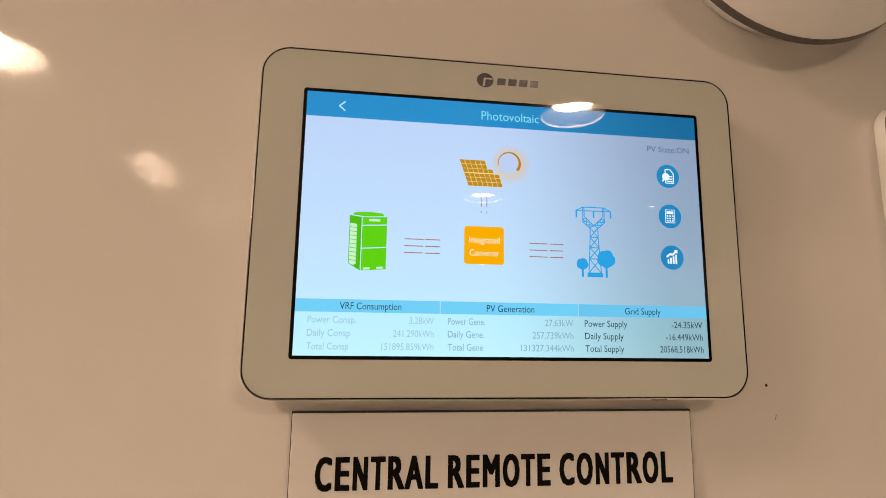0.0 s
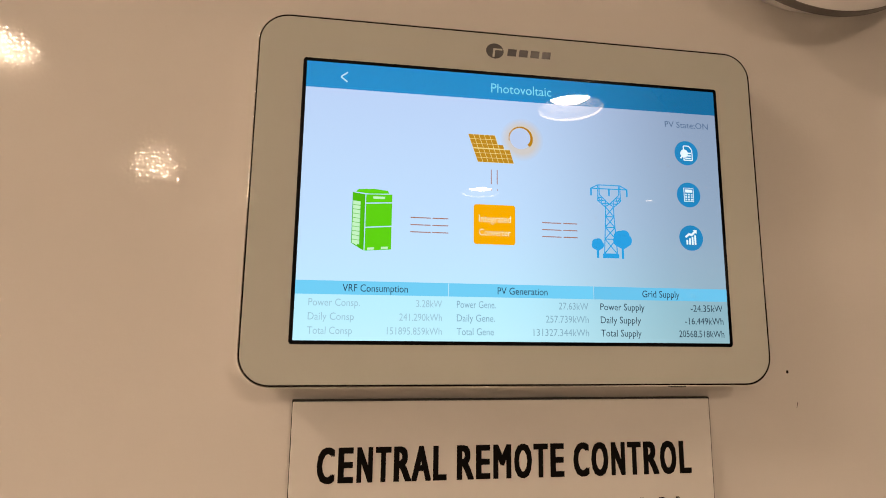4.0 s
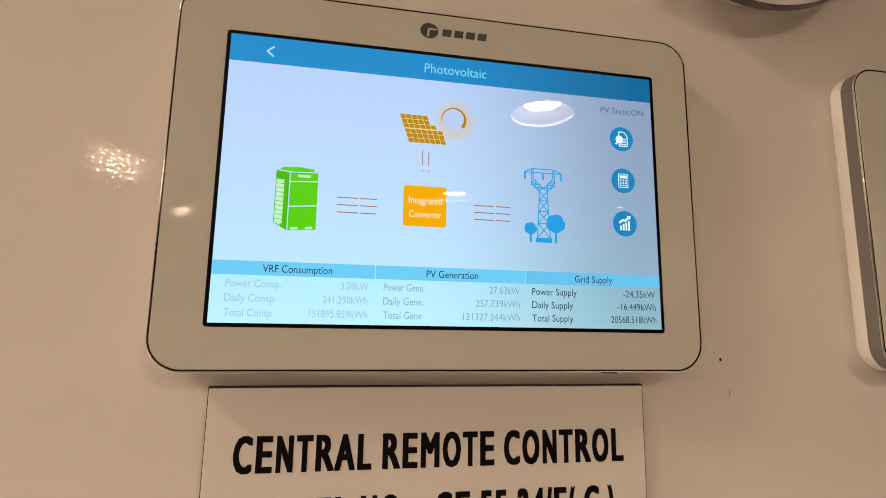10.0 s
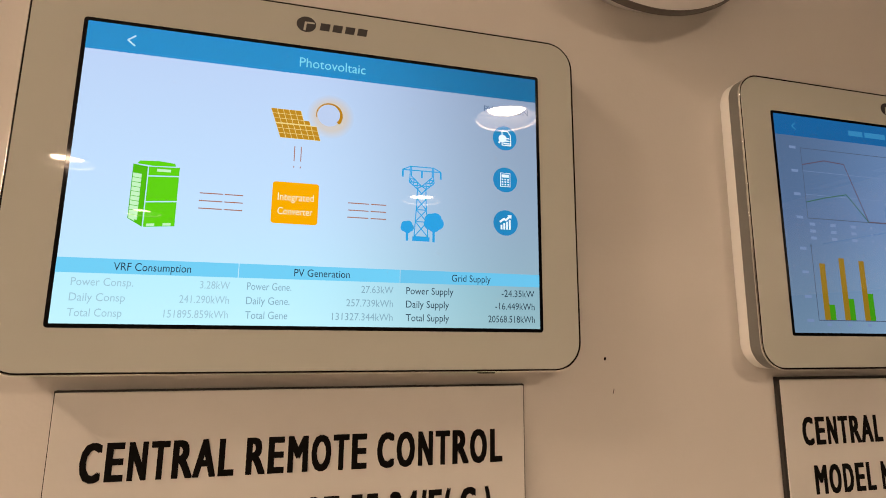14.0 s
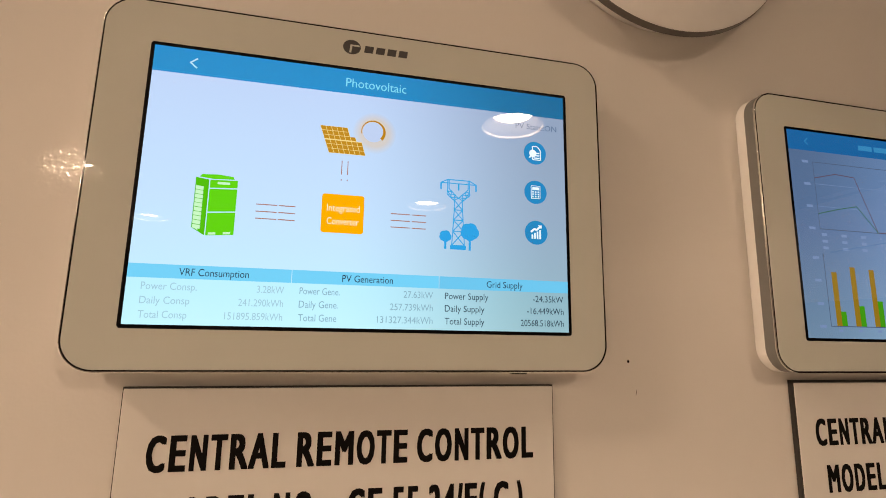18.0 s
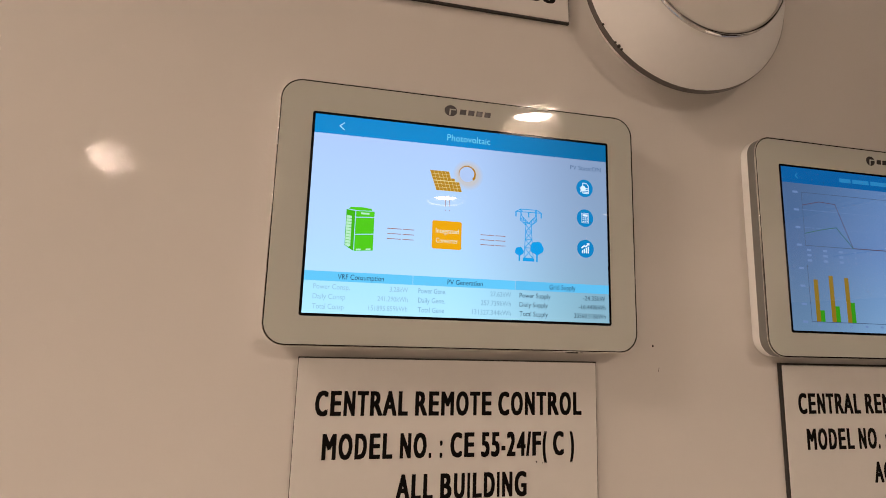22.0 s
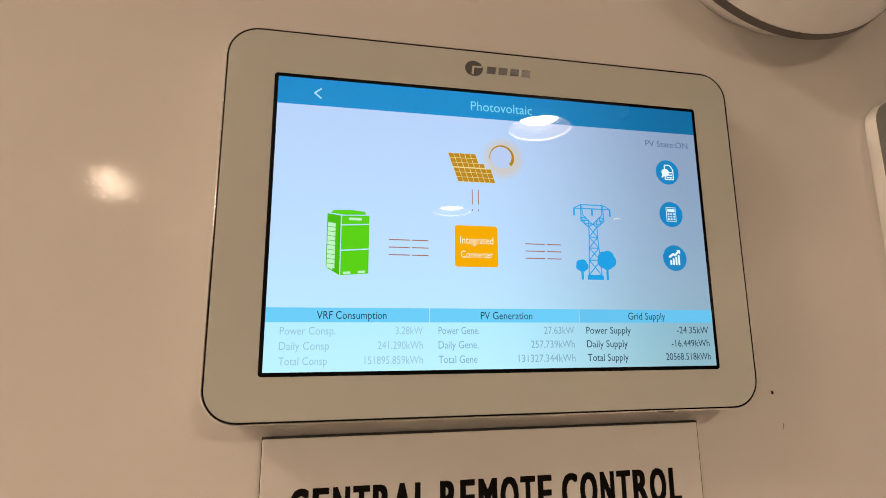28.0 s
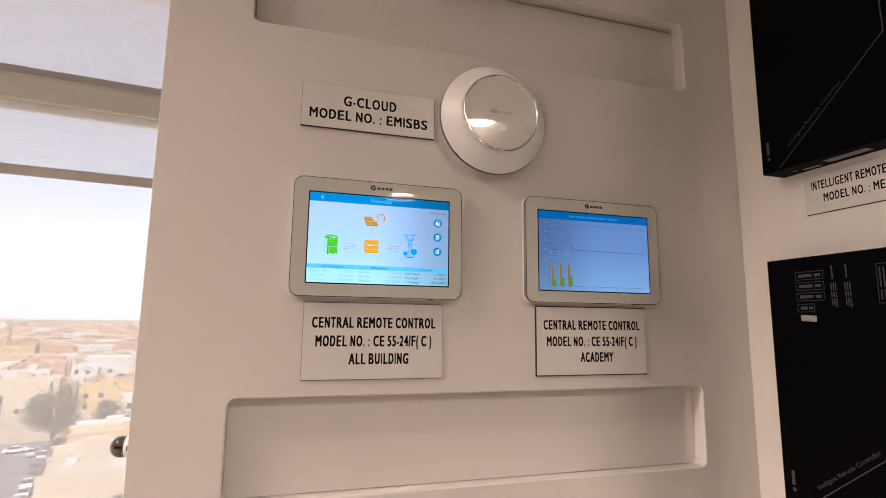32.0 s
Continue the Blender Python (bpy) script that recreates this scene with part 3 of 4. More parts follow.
def energy_page(ctl):
    """The energy flow page: header, four pictures joined by wires, three tables."""
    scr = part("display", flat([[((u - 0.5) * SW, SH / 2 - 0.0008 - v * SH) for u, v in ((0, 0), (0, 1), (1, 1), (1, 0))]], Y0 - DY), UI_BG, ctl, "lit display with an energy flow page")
    f = Face(scr)
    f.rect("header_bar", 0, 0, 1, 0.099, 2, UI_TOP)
    f.lines("back_arrow", [((0.0915, 0.034), (0.0765, 0.0535)), ((0.0765, 0.0525), (0.0915, 0.072))], 0.00075, 3, UI_ARROW)
    f.text("Photovoltaic", 0.426, 0.574, 0.070, 0.034, 3, UI_TITLE)
    f.text("PV State:ON", 0.864, 0.979, 0.160, 0.136, 3, UI_STATE)
    for v, kind in ((0.263, 0), (0.432, 1), (0.602, 2)):
        f.disc("round_icon", 0.917, v, 0.0067, 2, UI_ICON)
        if kind == 0:
            page = [(0.910, v - 0.029), (0.910, v + 0.029), (0.932, v + 0.029), (0.932, v - 0.012), (0.924, v - 0.029)]
            f.lines("icon_glyph", list(zip(page, page[1:] + page[:1])), 0.00055, 3, UI_WHITE)
            f.shape("icon_glyph", [[(0.9135, v + k), (0.9135, v + k + 0.005), (0.929, v + k + 0.005), (0.929, v + k)] for k in (-0.002, 0.0085, 0.019)], 4, UI_WHITE)
            f.disc("icon_glyph", 0.911, v + 0.002, 0.0022, 4, UI_WHITE)
            f.lines("icon_glyph", [((0.907, v + 0.010), (0.901, v + 0.022))], 0.0009, 4, UI_WHITE)
        elif kind == 1:
            f.rect("icon_glyph", 0.904, v - 0.028, 0.930, v + 0.028, 3, UI_WHITE)
            f.rect("icon_glyph", 0.9055, v - 0.0255, 0.9285, v + 0.0255, 4, UI_ICON)
            f.rect("icon_glyph", 0.9075, v - 0.021, 0.9265, v - 0.009, 5, UI_WHITE)
            f.shape("icon_glyph", [[(u, w), (u, w + 0.006), (u + 0.0042, w + 0.006), (u + 0.0042, w)] for u in (0.9075, 0.9148, 0.9222) for w in (v - 0.004, v + 0.006, v + 0.016)], 5, UI_WHITE)
        else:
            f.shape("icon_glyph", [[(u, v + 0.026 - h), (u, v + 0.026), (u + 0.0045, v + 0.026), (u + 0.0045, v + 0.026 - h)] for u, h in ((0.904, 0.018), (0.911, 0.025), (0.918, 0.031), (0.925, 0.038))], 3, UI_WHITE)
            f.lines("icon_glyph", [((0.902, v - 0.002), (0.913, v - 0.016)), ((0.912, v - 0.016), (0.918, v - 0.010)), ((0.917, v - 0.010), (0.927, v - 0.025))], 0.0011, 4, UI_WHITE)
            f.shape("icon_glyph", [[(0.921, v - 0.031), (0.931, v - 0.015), (0.932, v - 0.031)]], 4, UI_WHITE)
    # sun and solar panel
    f.disc("sun_glow", 0.500, 0.250, 0.0115, 2, halo)
    f.disc("sun_core", 0.497, 0.246, 0.0056, 2.5, UI_CORE)
    c = f.p(0.497, 0.246)
    ring = []
    for k in range(52):
        a, b = radians(-41 + 4.5 * k), radians(-36.5 + 4.5 * k)
        w, w2 = (0.0060 - 0.0013 * (1 - q / 52) ** 1.5 for q in (k, k + 1))
        ring.append([(c[0] + r * math.cos(q), c[1] + r * math.sin(q)) for r, q in ((w, a), (w2, b), (0.0064, b), (0.0064, a))])
    part("sun", flat(ring, Y0 - 3 * DY), UI_RING, scr)
    tl, tr, br, bl = (0.371, 0.240), (0.460, 0.240), (0.480, 0.346), (0.394, 0.346)
    at = lambda s, t: tuple((tl[i] * (1 - s) + tr[i] * s) * (1 - t) + (bl[i] * (1 - s) + br[i] * s) * t for i in (0, 1))  # noqa: E731
    f.shape("solar_panel", [[at(0, 0), at(0, 1), at(1, 1), at(1, 0.5), at(0.857, 0.5), at(0.857, 0.345), at(0.72, 0.345), at(0.72, 0)]], 4, UI_GRID)
    cells = []
    for i in range(7):
        for j in range(6):
            if (i == 5 and j < 1) or (i == 6 and j < 3) or (i == 5 and j == 1):
                continue
            s0, s1, t0, t1 = (i + 0.05) / 7, (i + 0.95) / 7, (j + 0.05 + (0.08 if j == 3 else 0)) / 6, (j + 0.95 - (0.08 if j == 2 else 0)) / 6
            cells.append([at(s0, t0), at(s0, t1), at(s1, t1), at(s1, t0)])
    f.shape("solar_cell", cells, 5, UI_CELL)
    # wires
    for u in (0.426, 0.440):
        f.lines("wire", [((u, 0.373), (u, 0.428)), ((u, 0.446), (u, 0.452))], 0.00040, 2, UI_WIRE)
    for v in (0.565, 0.591, 0.617):
        f.lines("wire", [((0.242, v), (0.287, v)), ((0.291, v), (0.327, v))], 0.00048, 2, UI_WIRE)
        f.lines("wire", [((0.546, v), (0.592, v)), ((0.597, v), (0.631, v))], 0.00048, 2, UI_WIRE)
    # converter
    cu, cv = f.p(0.4335, 0.5795)
    part("converter_icon", flat([rounded(cu, cv, 0.097 * SW, 0.147 * SH, 0.0014, 5)], Y0 - 2 * DY), UI_ORANGE, scr)
    f.text("Integrated", 0.397, 0.472, 0.571, 0.545, 3, UI_CREAM)
    f.text("Converter", 0.398, 0.471, 0.621, 0.596, 3, UI_CREAM)
    # outdoor unit
    f.shape("outdoor_unit_icon", [[(0.113, 0.482), (0.113, 0.664), (0.1405, 0.690), (0.1405, 0.488)]], 2, UI_GREEN_DK)
    f.shape("outdoor_unit_icon", [[(0.1425, 0.488), (0.1425, 0.518), (0.200, 0.513), (0.200, 0.485)], [(0.1425, 0.522), (0.1425, 0.605), (0.200, 0.598), (0.200, 0.517)], [(0.1425, 0.609), (0.1425, 0.690), (0.200, 0.683), (0.200, 0.602)]], 2, UI_GREEN)
    f.shape("outdoor_unit_icon", [[(0.120, 0.480), (0.150, 0.485), (0.193, 0.482), (0.190, 0.472), (0.160, 0.467), (0.125, 0.470)]], 2, UI_GREEN)
    f.shape("outdoor_unit_icon", [[(0.1145, v), (0.1145, v + 0.0135), (0.1305, v + 0.0165), (0.1305, v + 0.003)] for v in [0.512 + 0.0155 * k for k in range(10)]], 3, UI_LOUVRE)
    f.rect("outdoor_unit_icon", 0.158, 0.494, 0.184, 0.503, 3, UI_LOUVRE)
    f.shape("outdoor_unit_icon", [[(0.148, 0.679), (0.148, 0.687), (0.163, 0.685), (0.163, 0.677)], [(0.178, 0.675), (0.178, 0.683), (0.193, 0.681), (0.193, 0.673)], [(0.117, 0.664), (0.126, 0.673), (0.126, 0.666), (0.117, 0.657)]], 3, UI_LOUVRE)
    # pylon and trees
    half_pylon = [((0.712, 0.410), (0.6841, 0.410)), ((0.712, 0.4245), (0.6665, 0.4245)), ((0.6665, 0.4245), (0.6841, 0.410)), ((0.6841, 0.410), (0.6841, 0.449)), ((0.6875, 0.412), (0.6875, 0.447)), ((0.6841, 0.449), (0.6828, 0.470)), ((0.6828, 0.470), (0.7005, 0.494)), ((0.6875, 0.447), (0.712, 0.484)), ((0.6836, 0.458), (0.6945, 0.458)), ((0.6828, 0.470), (0.7025, 0.470)), ((0.6915, 0.482), (0.7105, 0.482)), ((0.6836, 0.458), (0.6900, 0.470)), ((0.6945, 0.458), (0.6915, 0.482)), ((0.7025, 0.470), (0.7005, 0.494)), ((0.7005, 0.494), (0.712, 0.484))]
    segs = half_pylon + [tuple((1.424 - u, v) for u, v in seg) for seg in half_pylon]
    f.lines("pylon_icon", [((u, 0.4245), (u, 0.452)) for u in (0.6672, 0.712, 0.7568)], 0.0009, 2.5, UI_TOWER)
    lv = [0.494, 0.532, 0.573, 0.618, 0.674]
    half = [0.0100, 0.0106, 0.0120, 0.0138, 0.0160]
    for k in range(4):
        (a, b), (v0, v1) = (half[k], half[k + 1]), (lv[k], lv[k + 1])
        segs += [((0.712 - a, v0), (0.712 - b, v1)), ((0.712 + a, v0), (0.712 + b, v1)), ((0.712 - a, v0), (0.712 + b, v1)), ((0.712 + a, v0), (0.712 - b, v1)), ((0.712 - b, v1), (0.712 + b, v1))]
    f.lines("pylon_icon", segs, 0.00052, 2, UI_TOWER)
    f.rect("pylon_icon", 0.692, 0.674, 0.732, 0.690, 2, UI_TOWER)
    for u, v, r, e in ((0.680, 0.639, 0.0031, 0.690), (0.7415, 0.617, 0.0048, 0.691)):
        blobs = [round_poly(f.p(u + r / SW * 0.42 * math.cos(q), v + r / SH * 0.35 * math.sin(q)), r * 0.68, 18) for q in (0.3, 1.5, 2.7, 3.9, 5.1)]
        bm = bmesh.new()
        for k, blob in enumerate(blobs):
            bm.faces.new([bm.verts.new((x, Y0 - (2 + 0.2 * k) * DY, z)) for x, z in blob])
        part("tree_icon", bm, UI_TOWER, scr)
        f.rect("tree_icon", u - 0.0028, v, u + 0.0028, e, 1.6, UI_TOWER)
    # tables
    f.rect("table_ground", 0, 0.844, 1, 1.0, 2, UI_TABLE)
    for u0, u1, head, h0, h1, ink, rows in (
        (0.0, 0.3285, "VRF Consumption", 0.099, 0.239, UI_PALE, (("Power Consp.", "3.28kW", 0.029, 0.137, 0.258), ("Daily Consp", "241.290kWh", 0.029, 0.125, 0.222), ("Total Consp", "151895.859kWh", 0.029, 0.122, 0.196))),
        (0.3300, 0.6655, "PV Generation", 0.440, 0.556, UI_MID, (("Power Gene.", "27.63kW", 0.348, 0.436, 0.582), ("Daily Gene.", "257.739kWh", 0.348, 0.434, 0.551), ("Total Gene", "131327.344kWh", 0.348, 0.431, 0.522))),
        (0.6670, 1.0, "Grid Supply", 0.785, 0.878, UI_DARK, (("Power Supply", "-24.35kW", 0.681, 0.789, 0.905), ("Daily Supply", "-16.449kWh", 0.681, 0.779, 0.889), ("Total Supply", "20568.518kWh", 0.681, 0.779, 0.872))),
    ):
        f.rect("table_head", u0, 0.797, u1, 0.844, 3, UI_BAND_DIM if u0 > 0.6 else UI_BAND)
        f.text(head, h0, h1, 0.833, 0.808, 4, UI_DARK)
        for k, (a, b, a0, a1, b0) in enumerate(rows):
            base = 0.883 + 0.0475 * k
            f.text(a, a0, a1, base, base - 0.0245, 4, ink)
            f.text(b, b0, u1 - 0.0135, base, base - 0.0245, 4, ink)


# here the oblique dimming in the emission lies on the left
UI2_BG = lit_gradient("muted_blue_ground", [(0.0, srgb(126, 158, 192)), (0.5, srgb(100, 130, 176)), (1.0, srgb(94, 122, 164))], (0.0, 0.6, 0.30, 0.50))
UI2_TOP = lit("muted_header_blue", srgb(4, 92, 152))
UI2_LINE = lit("chart_line_grey", srgb(72, 86, 112))
UI2_GREEN = lit("chart_line_green", srgb(44, 98, 82))
UI2_RED = lit("chart_line_brown", srgb(92, 74, 92))
UI2_FAINT = lit("chart_faint", srgb(112, 134, 176))
UI2_BROWN = lit("bar_brown", srgb(142, 108, 28))
UI2_BAR = lit("bar_green", srgb(52, 142, 20))
UI2_TXT = lit("muted_cyan", srgb(40, 128, 180))


def chart_page(ctl):
    """The yearly comparison page: a line chart over a bar chart."""
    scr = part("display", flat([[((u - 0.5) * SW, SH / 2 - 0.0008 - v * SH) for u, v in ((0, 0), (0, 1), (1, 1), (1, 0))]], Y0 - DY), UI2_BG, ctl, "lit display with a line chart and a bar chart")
    f = Face(scr)
    f.rect("header_bar", 0, 0, 1, 0.10, 2, UI2_TOP)
    f.lines("back_arrow", [((0.075, 0.036), (0.062, 0.053)), ((0.062, 0.052), (0.075, 0.070))], 0.0008, 3, UI2_TXT)
    f.shape("unreadable_title", [[(u, 0.040), (u, 0.066), (u + w, 0.066), (u + w, 0.040)] for u, w in ((0.27, 0.055), (0.333, 0.080), (0.422, 0.120), (0.550, 0.060), (0.620, 0.090))], 3, UI2_TXT)
    f.lines("chart_axis", [((0.085, 0.156), (0.085, 0.488)), ((0.085, 0.156), (0.955, 0.156))], 0.0004, 2, UI2_LINE)
    f.lines("chart_axis", [((0.085, 0.488), (0.955, 0.488))], 0.0005, 3, UI2_LINE)
    for v in (0.266, 0.377):
        f.lines("chart_grid", [((0.085, v), (0.955, v))], 0.0003, 2, UI2_FAINT)
    f.lines("chart_line", [((0.085, 0.237), (0.164, 0.208)), ((0.164, 0.208), (0.237, 0.215)), ((0.237, 0.215), (0.306, 0.488)), ((0.306, 0.486), (0.955, 0.486))], 0.0006, 4, UI2_RED)
    f.lines("chart_line", [((0.085, 0.414), (0.160, 0.385)), ((0.160, 0.385), (0.233, 0.363)), ((0.233, 0.363), (0.306, 0.488))], 0.0006, 5, UI2_GREEN)
    for k in range(12):
        u = 0.088 + 0.0735 * k
        w = 0.020 if k < 3 else 0.008
        f.shape("unreadable_label", [[(u, v), (u, v + 0.014), (u + w, v + 0.014), (u + w, v)] for v in (0.508, 0.540, 0.572)], 2, UI2_FAINT)
    for v in (0.150, 0.262, 0.372, 0.480, 0.622, 0.728, 0.836, 0.940):
        f.rect("unreadable_label", 0.045, v, 0.068, v + 0.013, 2, UI2_FAINT)
    for u in (0.735, 0.842):
        f.disc("legend_dot", u, 0.128, 0.0011, 3, UI2_LINE)
        f.rect("unreadable_label", u + 0.012, 0.122, u + 0.055, 0.135, 2, UI2_FAINT)
    f.lines("chart_axis", [((0.085, 0.614), (0.085, 0.945)), ((0.085, 0.945), (0.955, 0.945))], 0.0005, 2, UI2_LINE)
    f.shape("axis_tip", [[(0.085, 0.604), (0.081, 0.620), (0.089, 0.620)]], 3, UI2_LINE)
    for u, a, b in ((0.106, 0.693, 0.876), (0.176, 0.665, 0.848), (0.2475, 0.673, 0.822)):
        f.rect("bar", u, a, u + 0.0195, 0.943, 3, UI2_BROWN)
        f.rect("bar", u + 0.0195, b, u + 0.039, 0.943, 3, UI2_BAR)
    for k in range(12):
        f.rect("unreadable_label", 0.112 + 0.0715 * k, 0.958, 0.126 + 0.0715 * k, 0.970, 2, UI2_FAINT)


left = controller(0.0, 1.7356, "white glass wall touch controller showing a bright energy page")
energy_page(left)
right = controller(0.377, 1.7352, "white glass wall touch controller showing dim charts")
chart_page(right)

# ---- signs ----
def sign(x0, x1, z0, z1, dark, label, lines):
    """A thin board with a dark core that shows along the sides in dark: (left, right, bottom, top), in metres."""
    s = thing("sign_board", (0, 0, 0), label, "sign", "model signs")
    part("board_core", box(x0 - dark[0], x1 + dark[1], -0.0026, -0.0001, z0 - dark[2], z1 + dark[3]), CORE, s, "dark core of the board")
    part("board_face", box(x0, x1, -0.0031, -0.0022, z0, z1, 0.0003, 1), CARD, s)
    for body, a, b, base, cap in lines:
        write_bold(body, a, b, base, cap, -0.00318, INK, s)
    return s


first_sign = sign(-0.1088, 0.1047, 1.4578, 1.5708, (0.0004, 0.0004, 0.0006, 0.0008), "white sign board lettered in black under the bright controller", (
    ("CENTRAL REMOTE CONTROL", -0.0964, 0.0927, 1.5337, 0.0160), ("MODEL NO. : CE 55-24/F( C )", -0.0903, 0.0865, 1.5062, 0.0162), ("ALL BUILDING", -0.0410, 0.0505, 1.4798, 0.0162)))
for x, z, r in ((0.0578, 1.5020, 0.0006), (0.0625, 1.5012, 0.0004)):
    part("speck", slab(x, z, r * 2, r * 2.2, r * 0.9, ((-0.0030, 0), (-0.0033, r * 0.3)), 3), INK, first_sign, "tiny dark speck")
sign(0.2693, 0.4840, 1.4584, 1.5718, (0.0018, 0.0003, 0.0016, 0.0015), "white sign board lettered in black under the dim controller", (
    ("CENTRAL REMOTE CONTROL", 0.2820, 0.4715, 1.5337, 0.0160), ("MODEL NO. : CE 55-24/F( C )", 0.2878, 0.4640, 1.5060, 0.0162), ("ACADEMY", 0.3510, 0.4155, 1.4795, 0.0162)))
sign(-0.1275, 0.0862, 1.8448, 1.9155, (0.0004, 0.0006, 0.0014, 0.0003), "small white sign board lettered in black beside the round unit", (
    ("G-CLOUD", -0.0635, 0.0215, 1.8830, 0.0165), ("MODEL NO. : EMISBS", -0.1155, 0.0745, 1.8588, 0.0162)))

# ---- round unit ----
unit = thing("wireless_unit", (0.1868, 0, 1.8848), "round white wireless unit with a chrome ring on the panel", "wireless unit")
part("base", lathe([(0.083, -0.0002), (0.086, -0.006), (0.089, -0.0155), (0.0905, -0.0165)]), SHELL, unit, smooth=True)
part("rim", lathe([(0.0900, -0.0150), (0.0946, -0.0158), (0.0954, -0.0164), (0.0952, -0.0170), (0.0948, -0.0208), (0.0930, -0.0212)]), RIM, unit, "dark grey side wall of the cover")
part("flared_cover", lathe([(0.0946, -0.0207), (0.0941, -0.0213), (0.0920, -0.0237), (0.0860, -0.0305), (0.0780, -0.0382), (0.0710, -0.0448), (0.0660, -0.0505)]), SHELL, unit, smooth=True)
part("chrome_ring", lathe([(0.0656, -0.04950), (0.0662, -0.05120), (0.0654, -0.05320), (0.0638, -0.05380), (0.0626, -0.05300), (0.0622, -0.05120)]), CHROME, unit, "polished chrome ring", smooth=True)
part("cap", lathe([(0.0630, -0.05120), (0.0626, -0.05200), (0.0618, -0.05260), (0.0608, -0.05286), (0.0604, -0.05290), (0.0600, -0.05290), (0.0020, -0.05290)]), CAPW, unit, "glossy white cap", smooth=True)
CLOUD = mat("green_print", (0.20, 0.32, 0.05), 0.4)
PALEPRINT = mat("pale_grey_print", (0.56, 0.55, 0.54), 0.4)
cl = [round_poly((-0.0135 + dx, dz), r, 18) for dx, dz, r in ((-0.0032, 0, 0.0026), (0, 0.0014, 0.0032), (0.0034, 0, 0.0027))]
part("cloud_mark", flat(cl, -0.05315), CLOUD, unit, "green cloud mark")
part("cloud_mark", flat([round_poly((-0.0135 + dx, dz), r, 18) for dx, dz, r in ((-0.0031, 0, 0.0017), (0, 0.0012, 0.0023), (0.0033, 0, 0.0018))], -0.05325), GLAZE, unit)
part("unit_mark", flat([[(x, -0.0022), (x + 0.0026, -0.0022), (x + 0.0026, 0.0024), (x, 0.0024)] for x in (-0.006, -0.0022, 0.0016, 0.0054, 0.0092, 0.0130, 0.0168)], -0.05315), PALEPRINT, unit)
for a, r in ((212, 0.0012), (222.5, 0.0011), (225, 0.0017), (227, 0.0012)):
    q = radians(a)
    bm = bmesh.new()
    bmesh.ops.create_icosphere(bm, subdivisions=1, radius=r, matrix=Matrix.Translation((0.0946 * math.cos(q), -0.0212, 0.0946 * math.sin(q))))
    part("chip", bm, CORE, unit, "dark chip in the rim")

# ---- knob on the side of the panel ----
knob = thing("knob", (-0.324, 0.05, 1.367), "small polished chrome knob on a white collar", "knob")
bm = lathe([(0.0140, 0.0), (0.0146, 0.002), (0.0143, 0.012), (0.0132, 0.014)], 40)
bmesh.ops.rotate(bm, verts=bm.verts, matrix=Matrix.Rotation(radians(90), 3, "Z"))
part("collar", bm, SHELL, knob, "white collar", smooth=True).matrix_basis = Matrix.Translation((-0.0005, 0, 0)) @ Matrix.Rotation(0, 4, "Z")
bm = lathe([(0.0120, -0.008), (0.0140, -0.004), (0.0146, 0.0), (0.0140, 0.004), (0.0118, 0.0085), (0.0078, 0.0122), (0.0010, 0.0144)], 48)
bmesh.ops.rotate(bm, verts=bm.verts, matrix=Matrix.Rotation(radians(90), 3, "Z"))
part("ball", bm, DARKCHROME, knob, "polished chrome ball", smooth=True).location = (-0.0195, 0, 0)
part("key_slot", box(-0.0100, -0.0055, -0.0150, -0.0135, -0.0030, 0.0030), DARKPLASTIC, knob, "small dark slot in the collar")

# ---- cartons on the wing wall ----
FX = 0.671


def prints(name, polys, material, parent, label=""):
    for poly in polys:
        part(name, wall_flat([poly], FX - 0.0004), material, parent, label)


def wall_flat(polys, x):
    bm = bmesh.new()
    for poly in polys:
        bm.faces.new([bm.verts.new((x, y, z)) for y, z in poly])
    return bm


def slant_print(parent, y, z, length):
    """The line of print that climbs a carton's front."""
    ob = write("Intelligent Remote Controller", 0.0, -length, 0.0, 0.0062, 0.0, PRINT, parent, "lettering", "y")
    ob.matrix_basis = Matrix.Translation((FX - 0.0004, y, z)) @ Matrix.Rotation(radians(-38.2), 4, "X")


def carton(z0, z1, y0, label):
    c = thing("carton", (0, 0, 0), label, "carton", "cartons on the wall")
    part("carton_body", box(FX, 0.7205, y0 - 0.865, y0, z0, z1, 0.0012, 2), CARTON, c)
    return c


up = carton(1.8105, 2.30, -0.100, "black printed cardboard carton fixed to the white wall")
part("printed_line", wall_flat([stroke((-0.134, 1.815), (-0.311, 1.968), 0.0016), stroke((-0.311, 1.968), (-0.309, 2.10), 0.0016)], FX - 0.0004), PRINT, up)
slant_print(up, -0.155, 1.847, 0.118)
prints("maker_mark", [round_poly((-0.1145, 1.836), 0.0032, 20), stroke((-0.1145, 1.843), (-0.1145, 1.867), 0.0055)], PRINT, up)
prints("unreadable_print", [stroke((-0.165, 2.175), (-0.215, 2.178), 0.009)], PRINT, up)
for y, x, w, d in ((-0.139, 0.697, 0.006, 0.005), (-0.164, 0.705, 0.030, 0.008), (-0.228, 0.696, 0.066, 0.018), (-0.320, 0.696, 0.050, 0.018)):
    bm = bmesh.new()
    bm.faces.new([bm.verts.new((x + sx * d / 2, y + sy * w / 2, 1.8101)) for sx, sy in ((-1, -1), (1, -1), (1, 1), (-1, 1))])
    part("sticker", bm, LABELW, up, "pale sticker on the carton's underside")
low = carton(1.17, 1.656, -0.094, "black printed cardboard carton with a small table of symbols")
tables = []
